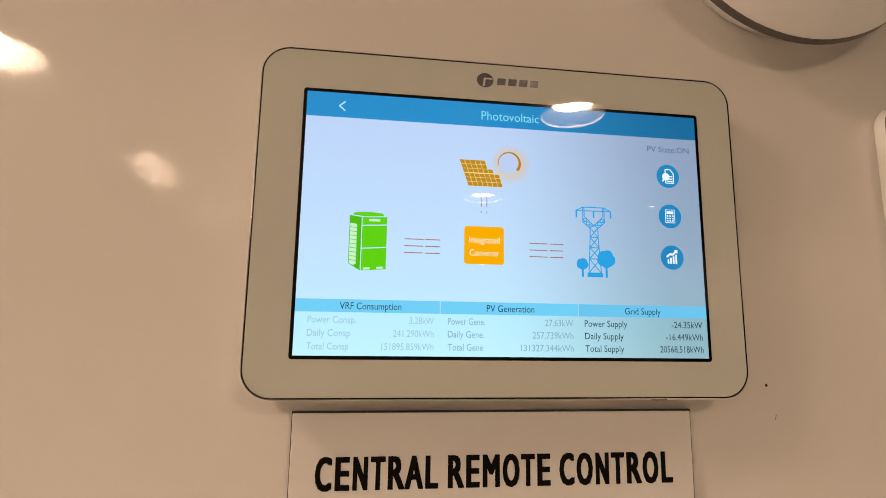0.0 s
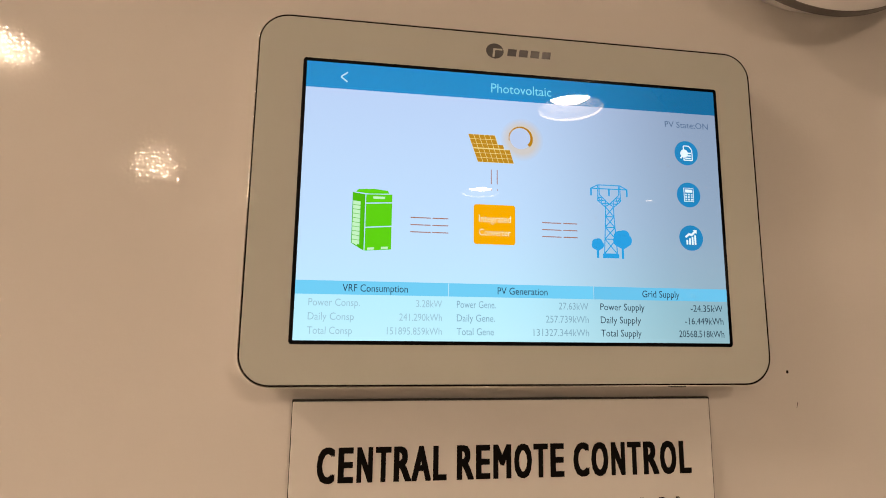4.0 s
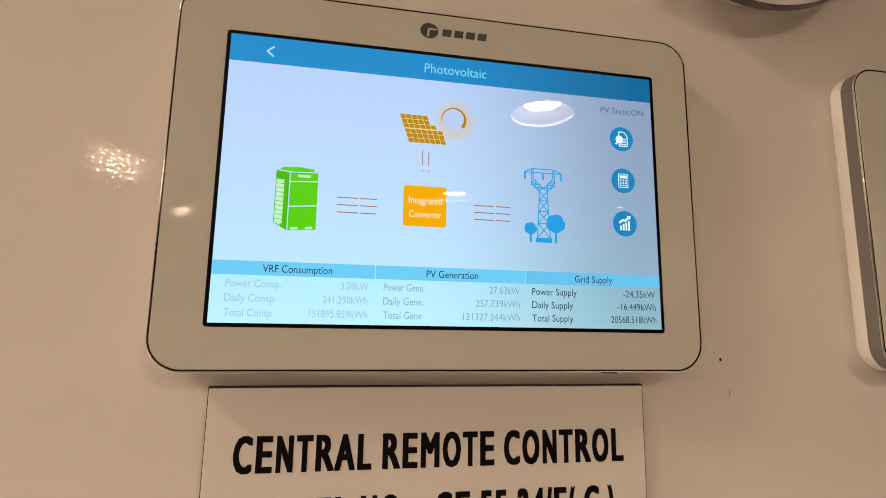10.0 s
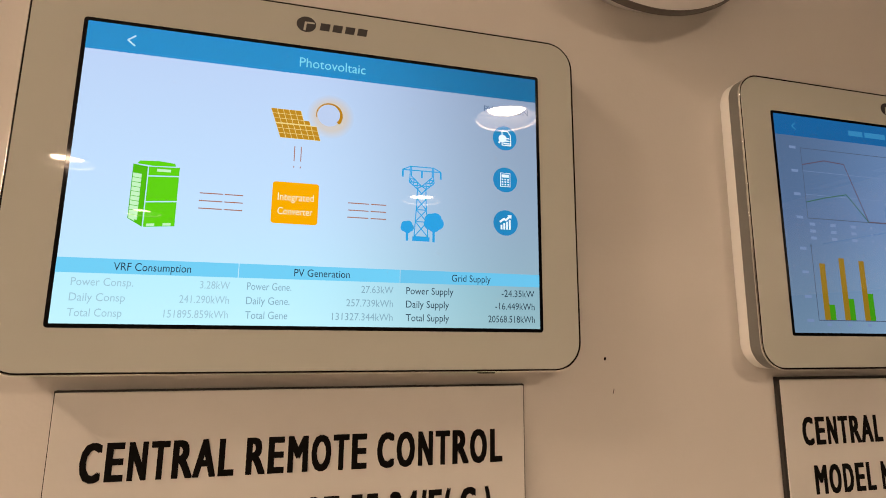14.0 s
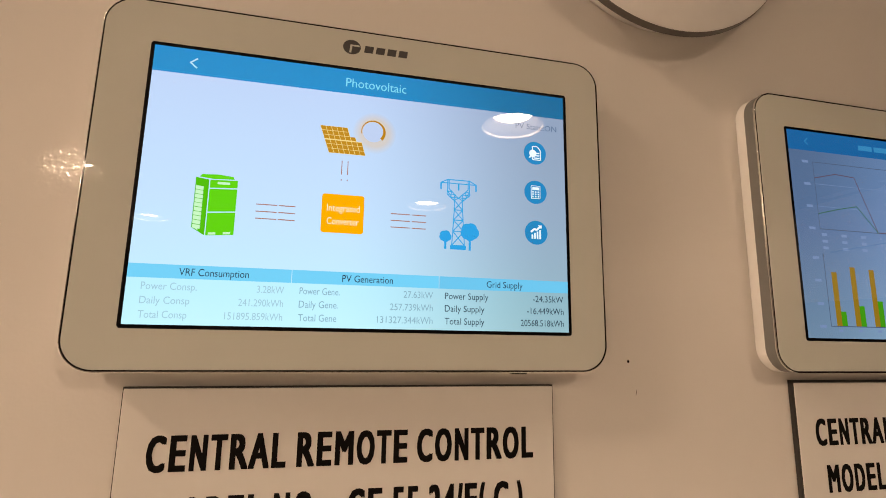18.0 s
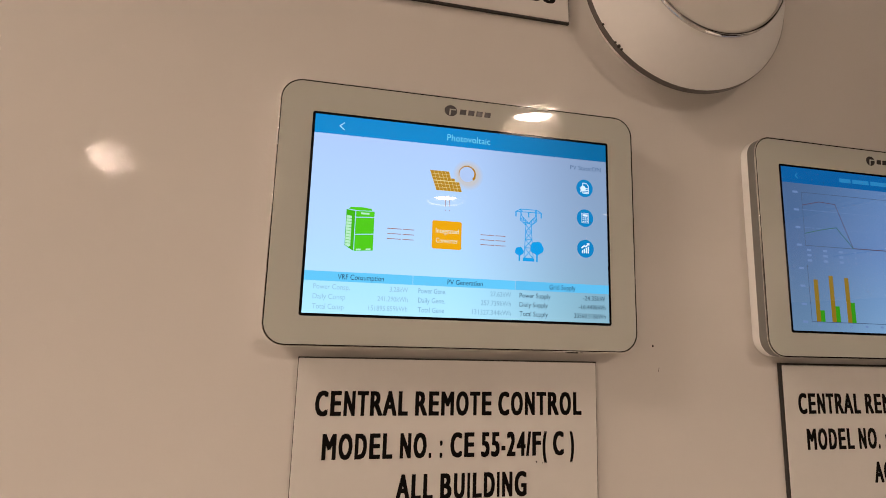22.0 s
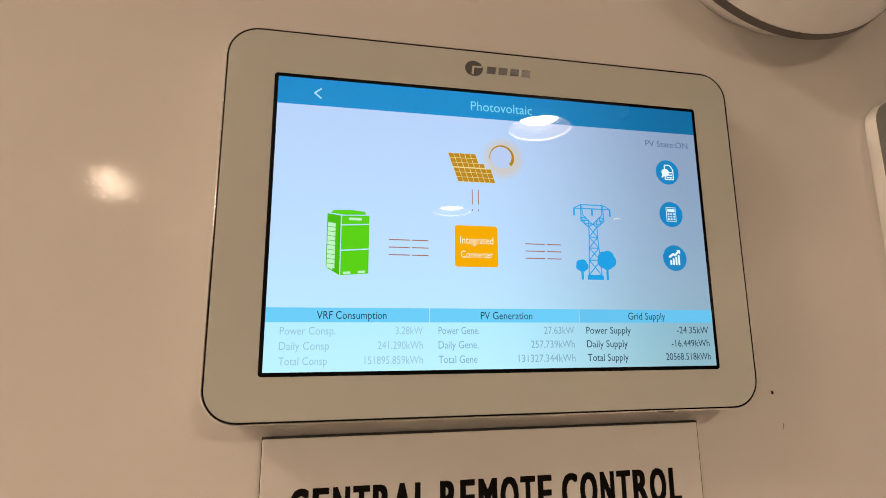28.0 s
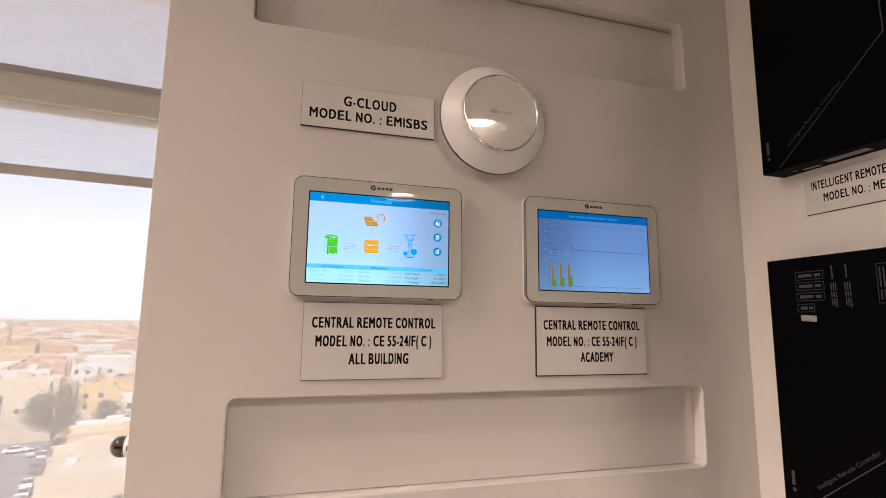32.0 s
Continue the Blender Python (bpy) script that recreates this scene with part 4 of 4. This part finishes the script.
for k, (z, w) in enumerate(((1.6255, 0.046), (1.6085, 0.046), (1.5915, 0.046), (1.5735, 0.028))):
    y, h = -0.145, 0.0125
    a, b, c, d = (y, z + h / 2), (y - w, z + h / 2), (y - w, z - h / 2), (y, z - h / 2)
    tables += [stroke(a, b, 0.0008), stroke(b, c, 0.0008), stroke(c, d, 0.0008), stroke(d, a, 0.0008), stroke((y - 0.005, z), (y - w * 0.6, z), 0.0048), stroke((y - w * 0.68, z), (y - w * 0.9, z), 0.0044)]
prints("unreadable_print", tables, PRINT, low)
part("sticker", wall_flat([[(-0.149, 1.5625), (-0.175, 1.5610), (-0.175, 1.5515), (-0.149, 1.5530)]], FX - 0.0005), LABELW, low, "small pale sticker")
columns = []
for y in (-0.205, -0.226):
    columns.append(stroke((y, 1.638), (y, 1.617), 0.0022))
    for k in range(3):
        for z0, z1 in ((1.611, 1.599), (1.597, 1.589), (1.587, 1.577 - 0.002 * k)):
            columns.append(stroke((y + 0.003 - 0.0034 * k, z0), (y + 0.003 - 0.0034 * k, z1), 0.0017))
a, b, c, d = (-0.268, 1.634), (-0.286, 1.634), (-0.286, 1.578), (-0.268, 1.578)
columns += [stroke(a, b, 0.0008), stroke(b, c, 0.0008), stroke(c, d, 0.0008), stroke(d, a, 0.0008)]
columns += [stroke((y, 1.629), (y, 1.600), 0.0018) for y in (-0.272, -0.277, -0.282)] + [stroke((y, 1.597), (y, 1.583), 0.0018) for y in (-0.272, -0.277)]
prints("unreadable_print", columns, PRINT, low)
prints("maker_mark", [round_poly((-0.1125, 1.283), 0.0032, 20), stroke((-0.1120, 1.290), (-0.1120, 1.312), 0.0055)], PRINT, low)
slant_print(low, -0.154, 1.294, 0.122)
part("printed_line", wall_flat([stroke((-0.120, 1.252), (-0.330, 1.424), 0.0016)], FX - 0.0004), PRINT, low)

ws = thing("sign_board", (0, 0, 0), "white sign board lettered in black under the carton", "sign", "model signs")
part("board_core", box(0.7185, 0.7208, -0.3612, -0.1372, 1.7322, 1.8000), CORE, ws, "dark core of the board")
part("board_face", box(0.7180, 0.7190, -0.3610, -0.1368, 1.7334, 1.8002, 0.0003, 1), CARD, ws)
write_bold("INTELLIGENT REMOTE", -0.1500, -0.2660, 1.7740, 0.0145, 0.7179, INK, ws, "y", 0.0004)
write_bold("MODEL NO. : ME 3", -0.1690, -0.2720, 1.7510, 0.0140, 0.7179, INK, ws, "y", 0.0004)

# ---- window wall ----
WIN = pose(-0.70, 1.50, 0, 0, 0, 7.0)
win = tagged(new("window_1"), "tall aluminium curtain-wall window overlooking a city", "window", kind="structure")
win.matrix_world = WIN
X0, X1, TOP = -6.4, 1.42, 3.36
part("window_frame", box(X0, X1, 0.06, 0.14, 2.37, 2.44, 0.004, 1), ALU, win, "beige aluminium transom")
part("window_frame", box(X0, X1, 0.06, 0.14, 0.0, 0.12, 0.004, 1), ALU, win)
part("window_frame", box(X0, X1, 0.06, 0.14, TOP - 0.06, TOP + 0.02, 0.004, 1), ALU, win)
for x in (X0 + 0.03, -5.2, -3.6, -1.75, 1.39):
    part("mullion", box(x - 0.03, x + 0.03, 0.062, 0.138, 0.12, TOP - 0.06, 0.003, 1), ALU, win)
for a, b in ((X0 + 0.06, -5.23), (-5.17, -3.63), (-3.57, -1.78), (-1.72, 1.36)):
    for z0, z1 in ((0.12, 2.37), (2.44, TOP - 0.06)):
        pane = part("pane", box(a, b, 0.096, 0.104, z0, z1), glass, win, "clear window pane")
        pane.visible_shadow = False
def roller_blind(z0, z1, label):
    """A screen fabric on a tube, held straight by a bar in its lower hem."""
    b = thing("roller_blind", (-0.70, 1.50, 0), label, "roller blind", "window blinds", rz=7.0)
    bm, n = bmesh.new(), 40
    row = [(X0 + 0.02 + (X1 - X0 - 0.04) * k / n, 0.003 * math.sin(k * 1.7)) for k in range(n + 1)]
    lo = [bm.verts.new((x, y, z0 + 0.034)) for x, y in row]
    hi = [bm.verts.new((x, y * 0.2, z1)) for x, y in row]
    for k in range(n):
        bm.faces.new((lo[k], lo[k + 1], hi[k + 1], hi[k]))
    part("fabric", bm, fabric, b, "translucent woven screen fabric", smooth=True)
    part("hem_bar", box(X0 + 0.02, X1 - 0.02, -0.008, 0.008, z0, z0 + 0.039, 0.004, 2), HEM, b, "grey hem bar")
    bm = lathe([(0.024, X0 + 0.01), (0.025, X0 + 0.02), (0.025, X1 - 0.02), (0.024, X1 - 0.01)], 24)
    bmesh.ops.rotate(bm, verts=bm.verts, matrix=Matrix.Rotation(radians(-90), 3, "Z"))
    part("roller_tube", bm, ALU, b, smooth=True).location = (0, 0.0, z1 + 0.002)
    return b


lower = roller_blind(2.074, 2.392, "translucent pale grey roller blind pulled partly down")
cassette = [(-0.046, 2.352), (-0.050, 2.358), (-0.050, 2.440), (-0.040, 2.457), (0.030, 2.457), (0.030, 2.430), (-0.034, 2.430), (-0.034, 2.352)]
part("cassette", loft([[(x, y, z) for y, z in cassette] for x in (X0 + 0.005, X1 - 0.005)]), ALU, lower, "beige aluminium cassette")
roller_blind(2.462, TOP - 0.03, "translucent pale grey roller blind let down over the upper pane")

# ---- the city below ----
G = -28.0
SAND = mat("sandy_ground", (0.40, 0.31, 0.22), 0.9, vary=0.18, scale=0.05)
ASPHALT = mat("asphalt", (0.20, 0.19, 0.18), 0.85, vary=0.2, scale=0.3)
HOUSE = [mat("render_" + n, c, 0.85, vary=0.12, scale=0.25, random_tone=0.12) for n, c in (("cream", (0.57, 0.46, 0.32)), ("white", (0.64, 0.60, 0.54)), ("salmon", (0.50, 0.31, 0.20)), ("sand", (0.48, 0.36, 0.22)), ("ochre", (0.57, 0.42, 0.19)))]
ROOF = mat("roof_screed", (0.52, 0.43, 0.32), 0.9, vary=0.2, scale=0.3)
PANE = mat("dark_pane", (0.05, 0.055, 0.06), 0.15)
# leaf colour lightened to carry the haze over the city
LEAF = mat("hazed_leaf", (0.16, 0.165, 0.10), 0.7, vary=0.35, scale=0.6)
BARK = mat("bark", (0.16, 0.12, 0.09), 0.9, vary=0.2, scale=3)
PAINTS = [mat("car_paint_" + n, c, 0.25, coat=0.6) for n, c in (("white", (0.75, 0.75, 0.74)), ("silver", (0.48, 0.48, 0.49)), ("grey", (0.16, 0.16, 0.17)))]
RUBBER = mat("rubber", (0.03, 0.03, 0.03), 0.8)

STREET = 16.2
U, V = Vector((-math.sin(radians(STREET)), math.cos(radians(STREET)), 0)), Vector((math.cos(radians(STREET)), math.sin(radians(STREET)), 0))


def city(d, s, z=0.0):
    """A place d metres away along the street and s metres to its right, z above the ground."""
    return tuple(Vector((-13.3, -4.9, G + z)) + U * d + V * s)


structure("ground", box(-6000, 6000, 6, 9000, G - 2, G), SAND, "sandy ground of the city reaching the horizon", "ground")
road = thing("road", city(0, 0), "asphalt side street between low houses", "road", kind="structure", rz=STREET)
part("road_surface", box(-5.2, 4.6, 40, 152, 0.0, 0.03), ASPHALT, road)
part("road_surface", box(-140, 140, 152.05, 160, 0.0, 0.03), ASPHALT, road)
part("kerb", box(-6.6, -5.2, 40, 150, 0, 0.15), ROOF, road)
part("kerb", box(4.6, 6.0, 40, 150, 0, 0.15), ROOF, road)
rng = random.Random(7)

PANE_MESH = finish(box(-0.6, 0.6, -0.05, 0.06, -0.75, 0.75), "window")
PANE_MESH.materials.append(PANE)
PANE_SIDE = finish(box(-0.05, 0.06, -0.6, 0.6, -0.75, 0.75), "window")
PANE_SIDE.materials.append(PANE)
SLIT_MESH = finish(box(-0.35, 0.35, -0.05, 0.06, -1.3, 1.3), "window")
SLIT_MESH.materials.append(PANE)


def house(d, s, w, l, h, tone, label, rooms=True, extra=True):
    """A flat-roofed house: walls with a parapet, roof, windows on the two sides in view, a stair head."""
    ob = thing("house", city(d, s), label, "house", "houses of the city", rz=STREET)
    wall = box(0, w, 0, l, 0, h)
    top = [f for f in wall.faces if f.normal.z > 0.9]
    r = bmesh.ops.inset_region(wall, faces=top, thickness=0.35)
    bmesh.ops.translate(wall, verts=top[0].verts, vec=(0, 0, -0.9))
    part("wall", wall, HOUSE[tone], ob)
    part("roof", box(0.4, w - 0.4, 0.4, l - 0.4, h - 0.95, h - 0.82), ROOF, ob)
    if extra:
        x, y = rng.uniform(0.8, max(0.9, w - 4.5)), rng.uniform(1, max(1.1, l - 5))
        part("stair_head", box(x, x + rng.uniform(2.5, 3.6), y, y + rng.uniform(2.5, 4), h - 0.85, h + rng.uniform(1.4, 2.4)), HOUSE[tone], ob)
        for _ in range(rng.randint(2, 4)):
            ax, ay = rng.uniform(1, max(1.2, w - 3)), rng.uniform(1, max(1.2, l - 3))
            part("roof_unit", box(ax, ax + rng.uniform(0.9, 1.8), ay, ay + rng.uniform(0.8, 1.4), h - 0.83, h - 0.83 + rng.uniform(0.6, 1.3)), HOUSE[1], ob)
        part("roof_wall", box(0.36, w - 0.36, l * 0.5, l * 0.5 + 0.25, h - 0.83, h + 0.25), HOUSE[tone], ob)
        part("water_tank", lathe_up(0.7, 1.4, (w * 0.7, l * 0.6, h - 0.8)), HOUSE[0], ob)
    if rooms:
        floors = max(1, int(h / 3.4))
        for k in range(floors):
            z = 1.7 + 3.3 * k
            cols = max(1, int(w / 3.6))
            for c in range(cols):
                if rng.random() < 0.82:
                    win_ = new("window", SLIT_MESH if (c + tone) % 3 == 0 else PANE_MESH)
                    win_.parent, win_.location = ob, (w * (c + 0.5) / cols, -0.01, z)
            rows = max(1, int(l / 5))
            for c in range(rows):
                if rng.random() < 0.7:
                    win_ = new("window", PANE_SIDE)
                    win_.parent, win_.location = ob, ((-0.01, l * (c + 0.5) / rows, z) if s > 0 else (w + 0.01 - 0.02, l * (c + 0.5) / rows, z))
    return ob


def lathe_up(r, h, at, n=14):
    loops = [[(at[0] + q * math.cos(2 * math.pi * k / n), at[1] + q * math.sin(2 * math.pi * k / n), at[2] + z) for k in range(n)] for q, z in ((r, 0), (r, h * 0.85), (r * 0.7, h))]
    return loft(loops)


LABELS = ("cream rendered flat-roofed house with a parapet", "white rendered flat-roofed house with a parapet", "salmon rendered flat-roofed house with a parapet", "sand-coloured rendered flat-roofed house with a parapet", "ochre rendered flat-roofed house with a parapet")
# houses along the side street
for d, s, w, l, h, tone in ((92, -21, 13, 15, 8.6, 1), (109, -20, 12, 17, 9.2, 1), (128, -19, 11, 13, 6.2, 0), (86, 7.0, 15, 19, 9.4, 0), (108, 8.0, 14, 20, 8.2, 4), (131, 7.5, 13, 15, 6.4, 1), (96, -38, 14, 18, 10, 0), (120, -37, 14, 18, 8, 2), (92, 24, 15, 18, 9, 3), (116, 24, 14, 16, 7, 1), (136, 23, 12, 14, 8, 0)):
    house(d, s, w, l, h, tone, LABELS[tone])
# rows of houses behind
d = 176.0
while d < 400:
    s = -0.32 * d + rng.uniform(0, 6)
    while s < 0.24 * d:
        w, l, h = rng.uniform(11, 20), rng.uniform(11, 16), rng.choice((4.4, 6.8, 7.4, 8.2, 10.5))
        if not (d < 190 and -10 < s + w / 2 < 14):
            tone = rng.choice((0, 0, 1, 2, 2, 3, 4))
            house(d + rng.uniform(-2, 2), s, w, l, h, tone, LABELS[tone], d < 300, d < 300)
        s += w + rng.uniform(1.5, 9)
    d += rng.uniform(23, 32)


def distant(seed, tone, count, name, label):
    """Far houses, too small to tell apart."""
    r = random.Random(seed)
    verts, faces = [], []
    for _ in range(count):
        dist = 410 * (7.5 ** (r.random() ** 1.25))
        a = radians(20) + r.uniform(-0.34, 0.36)
        w, l, h = r.uniform(9, 26), r.uniform(9, 20), r.choice((4, 6, 7, 8, 9, 12))
        if r.random() < 0.03:
            h += r.uniform(5, 10)
        cx, cy, c, s_ = -math.sin(a) * dist, math.cos(a) * dist, math.cos(radians(20)), math.sin(radians(20))
        k = len(verts)
        for z in (G, G + h):
            for sx, sy in ((-1, -1), (1, -1), (1, 1), (-1, 1)):
                x, y = sx * w / 2, sy * l / 2
                verts.append((cx + x * c - y * s_, cy + x * s_ + y * c, z))
        faces += [(k, k + 1, k + 5, k + 4), (k + 1, k + 2, k + 6, k + 5), (k + 2, k + 3, k + 7, k + 6), (k + 3, k, k + 4, k + 7), (k + 4, k + 5, k + 6, k + 7)]
    me = bpy.data.meshes.new(name)
    me.from_pydata(verts, [], faces)
    me.materials.append(HOUSE[tone])
    tagged(new(name, me), label, "houses", kind="stuff")


for k, (tone, count) in enumerate(((0, 500), (1, 260), (2, 520), (3, 420), (4, 200))):
    distant(20 + k, tone, count, "distant_houses", "far low " + ("cream", "white", "salmon", "sand-coloured", "ochre")[tone] + " houses towards the horizon")


def leaves(r, centre, rx, rz, count, size):
    """Many small leaf clumps through an uneven crown."""
    verts, faces = [], []
    lobes = [(Vector((r.uniform(-0.6, 0.6) * rx, r.uniform(-0.6, 0.6) * rx, r.uniform(-0.5, 0.6) * rz)), r.uniform(0.35, 0.6)) for _ in range(11)]
    for _ in range(count):
        c, k = r.choice(lobes)
        q = Vector((r.gauss(0, 1), r.gauss(0, 1), r.gauss(0, 1))).normalized() * (r.random() ** 0.4)
        p = Vector(centre) + c + Vector((q.x * rx * k, q.y * rx * k, q.z * rz * k))
        a = Vector((r.gauss(0, 1), r.gauss(0, 1), r.gauss(0, 1))).normalized()
        b = a.orthogonal().normalized()
        s_ = size * r.uniform(0.5, 1.3)
        i = len(verts)
        verts += [tuple(p + a * s_), tuple(p + b * s_ * 0.6), tuple(p - a * s_), tuple(p - b * s_ * 0.6)]
        faces.append((i, i + 1, i + 2, i + 3))
    me = bpy.data.meshes.new("crown")
    me.from_pydata(verts, [], faces)
    return me


def tree(d, s, height, width, seed, label, count=1500):
    r = random.Random(seed)
    t = thing("tree", city(d, s), label, "tree", "street trees")
    trunk = bmesh.new()
    k = height / 12

    def limb(a, b, r0, r1):
        a, b = Vector(a), Vector(b)
        ax = (b - a).normalized()
        e = ax.orthogonal().normalized()
        g = ax.cross(e)
        loft([[tuple(p + (e * math.cos(q) + g * math.sin(q)) * rr) for q in [2 * math.pi * j / 8 for j in range(8)]] for p, rr in ((a, r0), (a.lerp(b, 0.5), (r0 + r1) / 2), (b, r1))], bm=trunk)
    limb((0, 0, 0), (0.2, 0, height * 0.45), 0.42 * k, 0.26 * k)
    for _ in range(6):
        q = r.uniform(0, 6.28)
        limb((0.15, 0, height * r.uniform(0.28, 0.44)), (math.cos(q) * width * 0.28, math.sin(q) * width * 0.28, height * r.uniform(0.6, 0.85)), 0.2 * k, 0.05 * k)
    part("trunk", trunk, BARK, t)
    part("crown", leaves(r, (0, 0, height * 0.62), width * 0.55, height * 0.42, count, (0.22 * k + 0.1) * (0.62 if count > 5000 else 1.0)), LEAF, t)
    return t


tree(149, 4.2, 13.0, 10.5, 1, "large haze-paled green tree at the end of the street", 7000)
tree(172, 14, 7.0, 8, 2, "haze-paled green tree beside the large one", 2600)
for k, (d, s) in enumerate(((171, -15), (218, -12), (222, 2), (226, 9), (215, -52), (221, -44), (169, 22), (265, 20), (262, -30), (312, 4), (318, 16))):
    tree(d, s, rng.uniform(5.5, 8), rng.uniform(8, 11), 10 + k, "low haze-paled green tree between the houses", 700)


def car(paint, label):
    c = thing("parked_car", city(60, 0), label, "car", "parked cars", rz=STREET)
    side = [(-2.2, 0.35), (-2.25, 0.75), (-2.05, 0.95), (-1.0, 1.0), (1.55, 1.02), (2.15, 0.92), (2.25, 0.6), (2.2, 0.35)]
    cab = [(-1.25, 0.98), (-0.55, 1.42), (0.75, 1.46), (1.55, 1.02)]
    part("body", loft([[(x, y, z) for y, z in side] for x in (-0.88, 0.88)]), PAINTS[paint], c)
    bm = loft([[(x * (0.82 if z > 1.2 else 1), y, z) for y, z in cab] for x in (-0.80, 0.80)])
    part("windows", bm, PANE, c)
    part("roof_panel", box(-0.64, 0.64, -0.5, 0.72, 1.43, 1.49, 0.02, 1), PAINTS[paint], c)
    for x in (-0.8, 0.8):
        for y in (-1.4, 1.4):
            bm = lathe([(0.31, -0.10), (0.33, -0.08), (0.33, 0.08), (0.31, 0.10)], 16)
            bmesh.ops.rotate(bm, verts=bm.verts, matrix=Matrix.Rotation(radians(90), 3, "Z"))
            part("wheel", bm, RUBBER, c).location = (x, y, 0.33)
    return c


kinds = [car(0, "white parked car beside the kerb"), car(1, "silver parked car beside the kerb"), car(2, "grey parked car beside the kerb")]
spots = [(88 + 5.6 * k, -4.2) for k in range(10)] + [(86 + 5.5 * k, 3.5) for k in range(11)]
for k, (d, s) in enumerate(spots):
    if rng.random() < 0.85:
        copy_thing(rng.choice(kinds), pose(*city(d + rng.uniform(-0.5, 0.5), s, 0.03), 0, 0, STREET + rng.uniform(-3, 3) + rng.choice((0, 180))))
for ob, (d, s) in zip(kinds, ((149.5, -2.0), (145, 1.2), (155, 6))):
    ob.matrix_world = pose(*city(d, s, 0.03), 0, 0, STREET + (90 if d > 149 else 0))


def street_lamp(d, s):
    t = thing("street_lamp", city(d, s), "pale street lamp on a tall pole", "street lamp")
    part("pole", lathe_up(0.10, 8.0, (0, 0, 0)), HOUSE[1], t)
    part("arm", box(-1.9, 0.06, -0.06, 0.06, 7.85, 7.98), HOUSE[1], t)
    part("lamp_head", box(-2.5, -1.8, -0.16, 0.16, 7.80, 7.98, 0.03, 1), HOUSE[1], t)


street_lamp(147, 7.0)


def minaret(az, dist, h):
    a = radians(az)
    t = thing("minaret", (-math.sin(a) * dist, math.cos(a) * dist, G), "tall slender sandstone minaret with two balconies", "minaret", "minarets")
    part("shaft", loft([[(r * math.cos(2 * math.pi * k / 16), r * math.sin(2 * math.pi * k / 16), z) for k in range(16)] for r, z in ((2.2, 0), (1.7, h * 0.6), (1.5, h * 0.8), (1.1, h * 0.82), (1.0, h * 0.93))]), HOUSE[3], t)
    for z, r in ((h * 0.6, 2.4), (h * 0.8, 2.1)):
        part("balcony", lathe_up(r, 1.3, (0, 0, z), 16), HOUSE[0], t)
    part("cap", loft([[(r * math.cos(2 * math.pi * k / 16), r * math.sin(2 * math.pi * k / 16), z) for k in range(16)] for r, z in ((1.1, h * 0.93), (0.7, h * 0.97), (0.05, h))]), HOUSE[0], t)


minaret(26.5, 425, 29)
minaret(23.8, 425, 29)
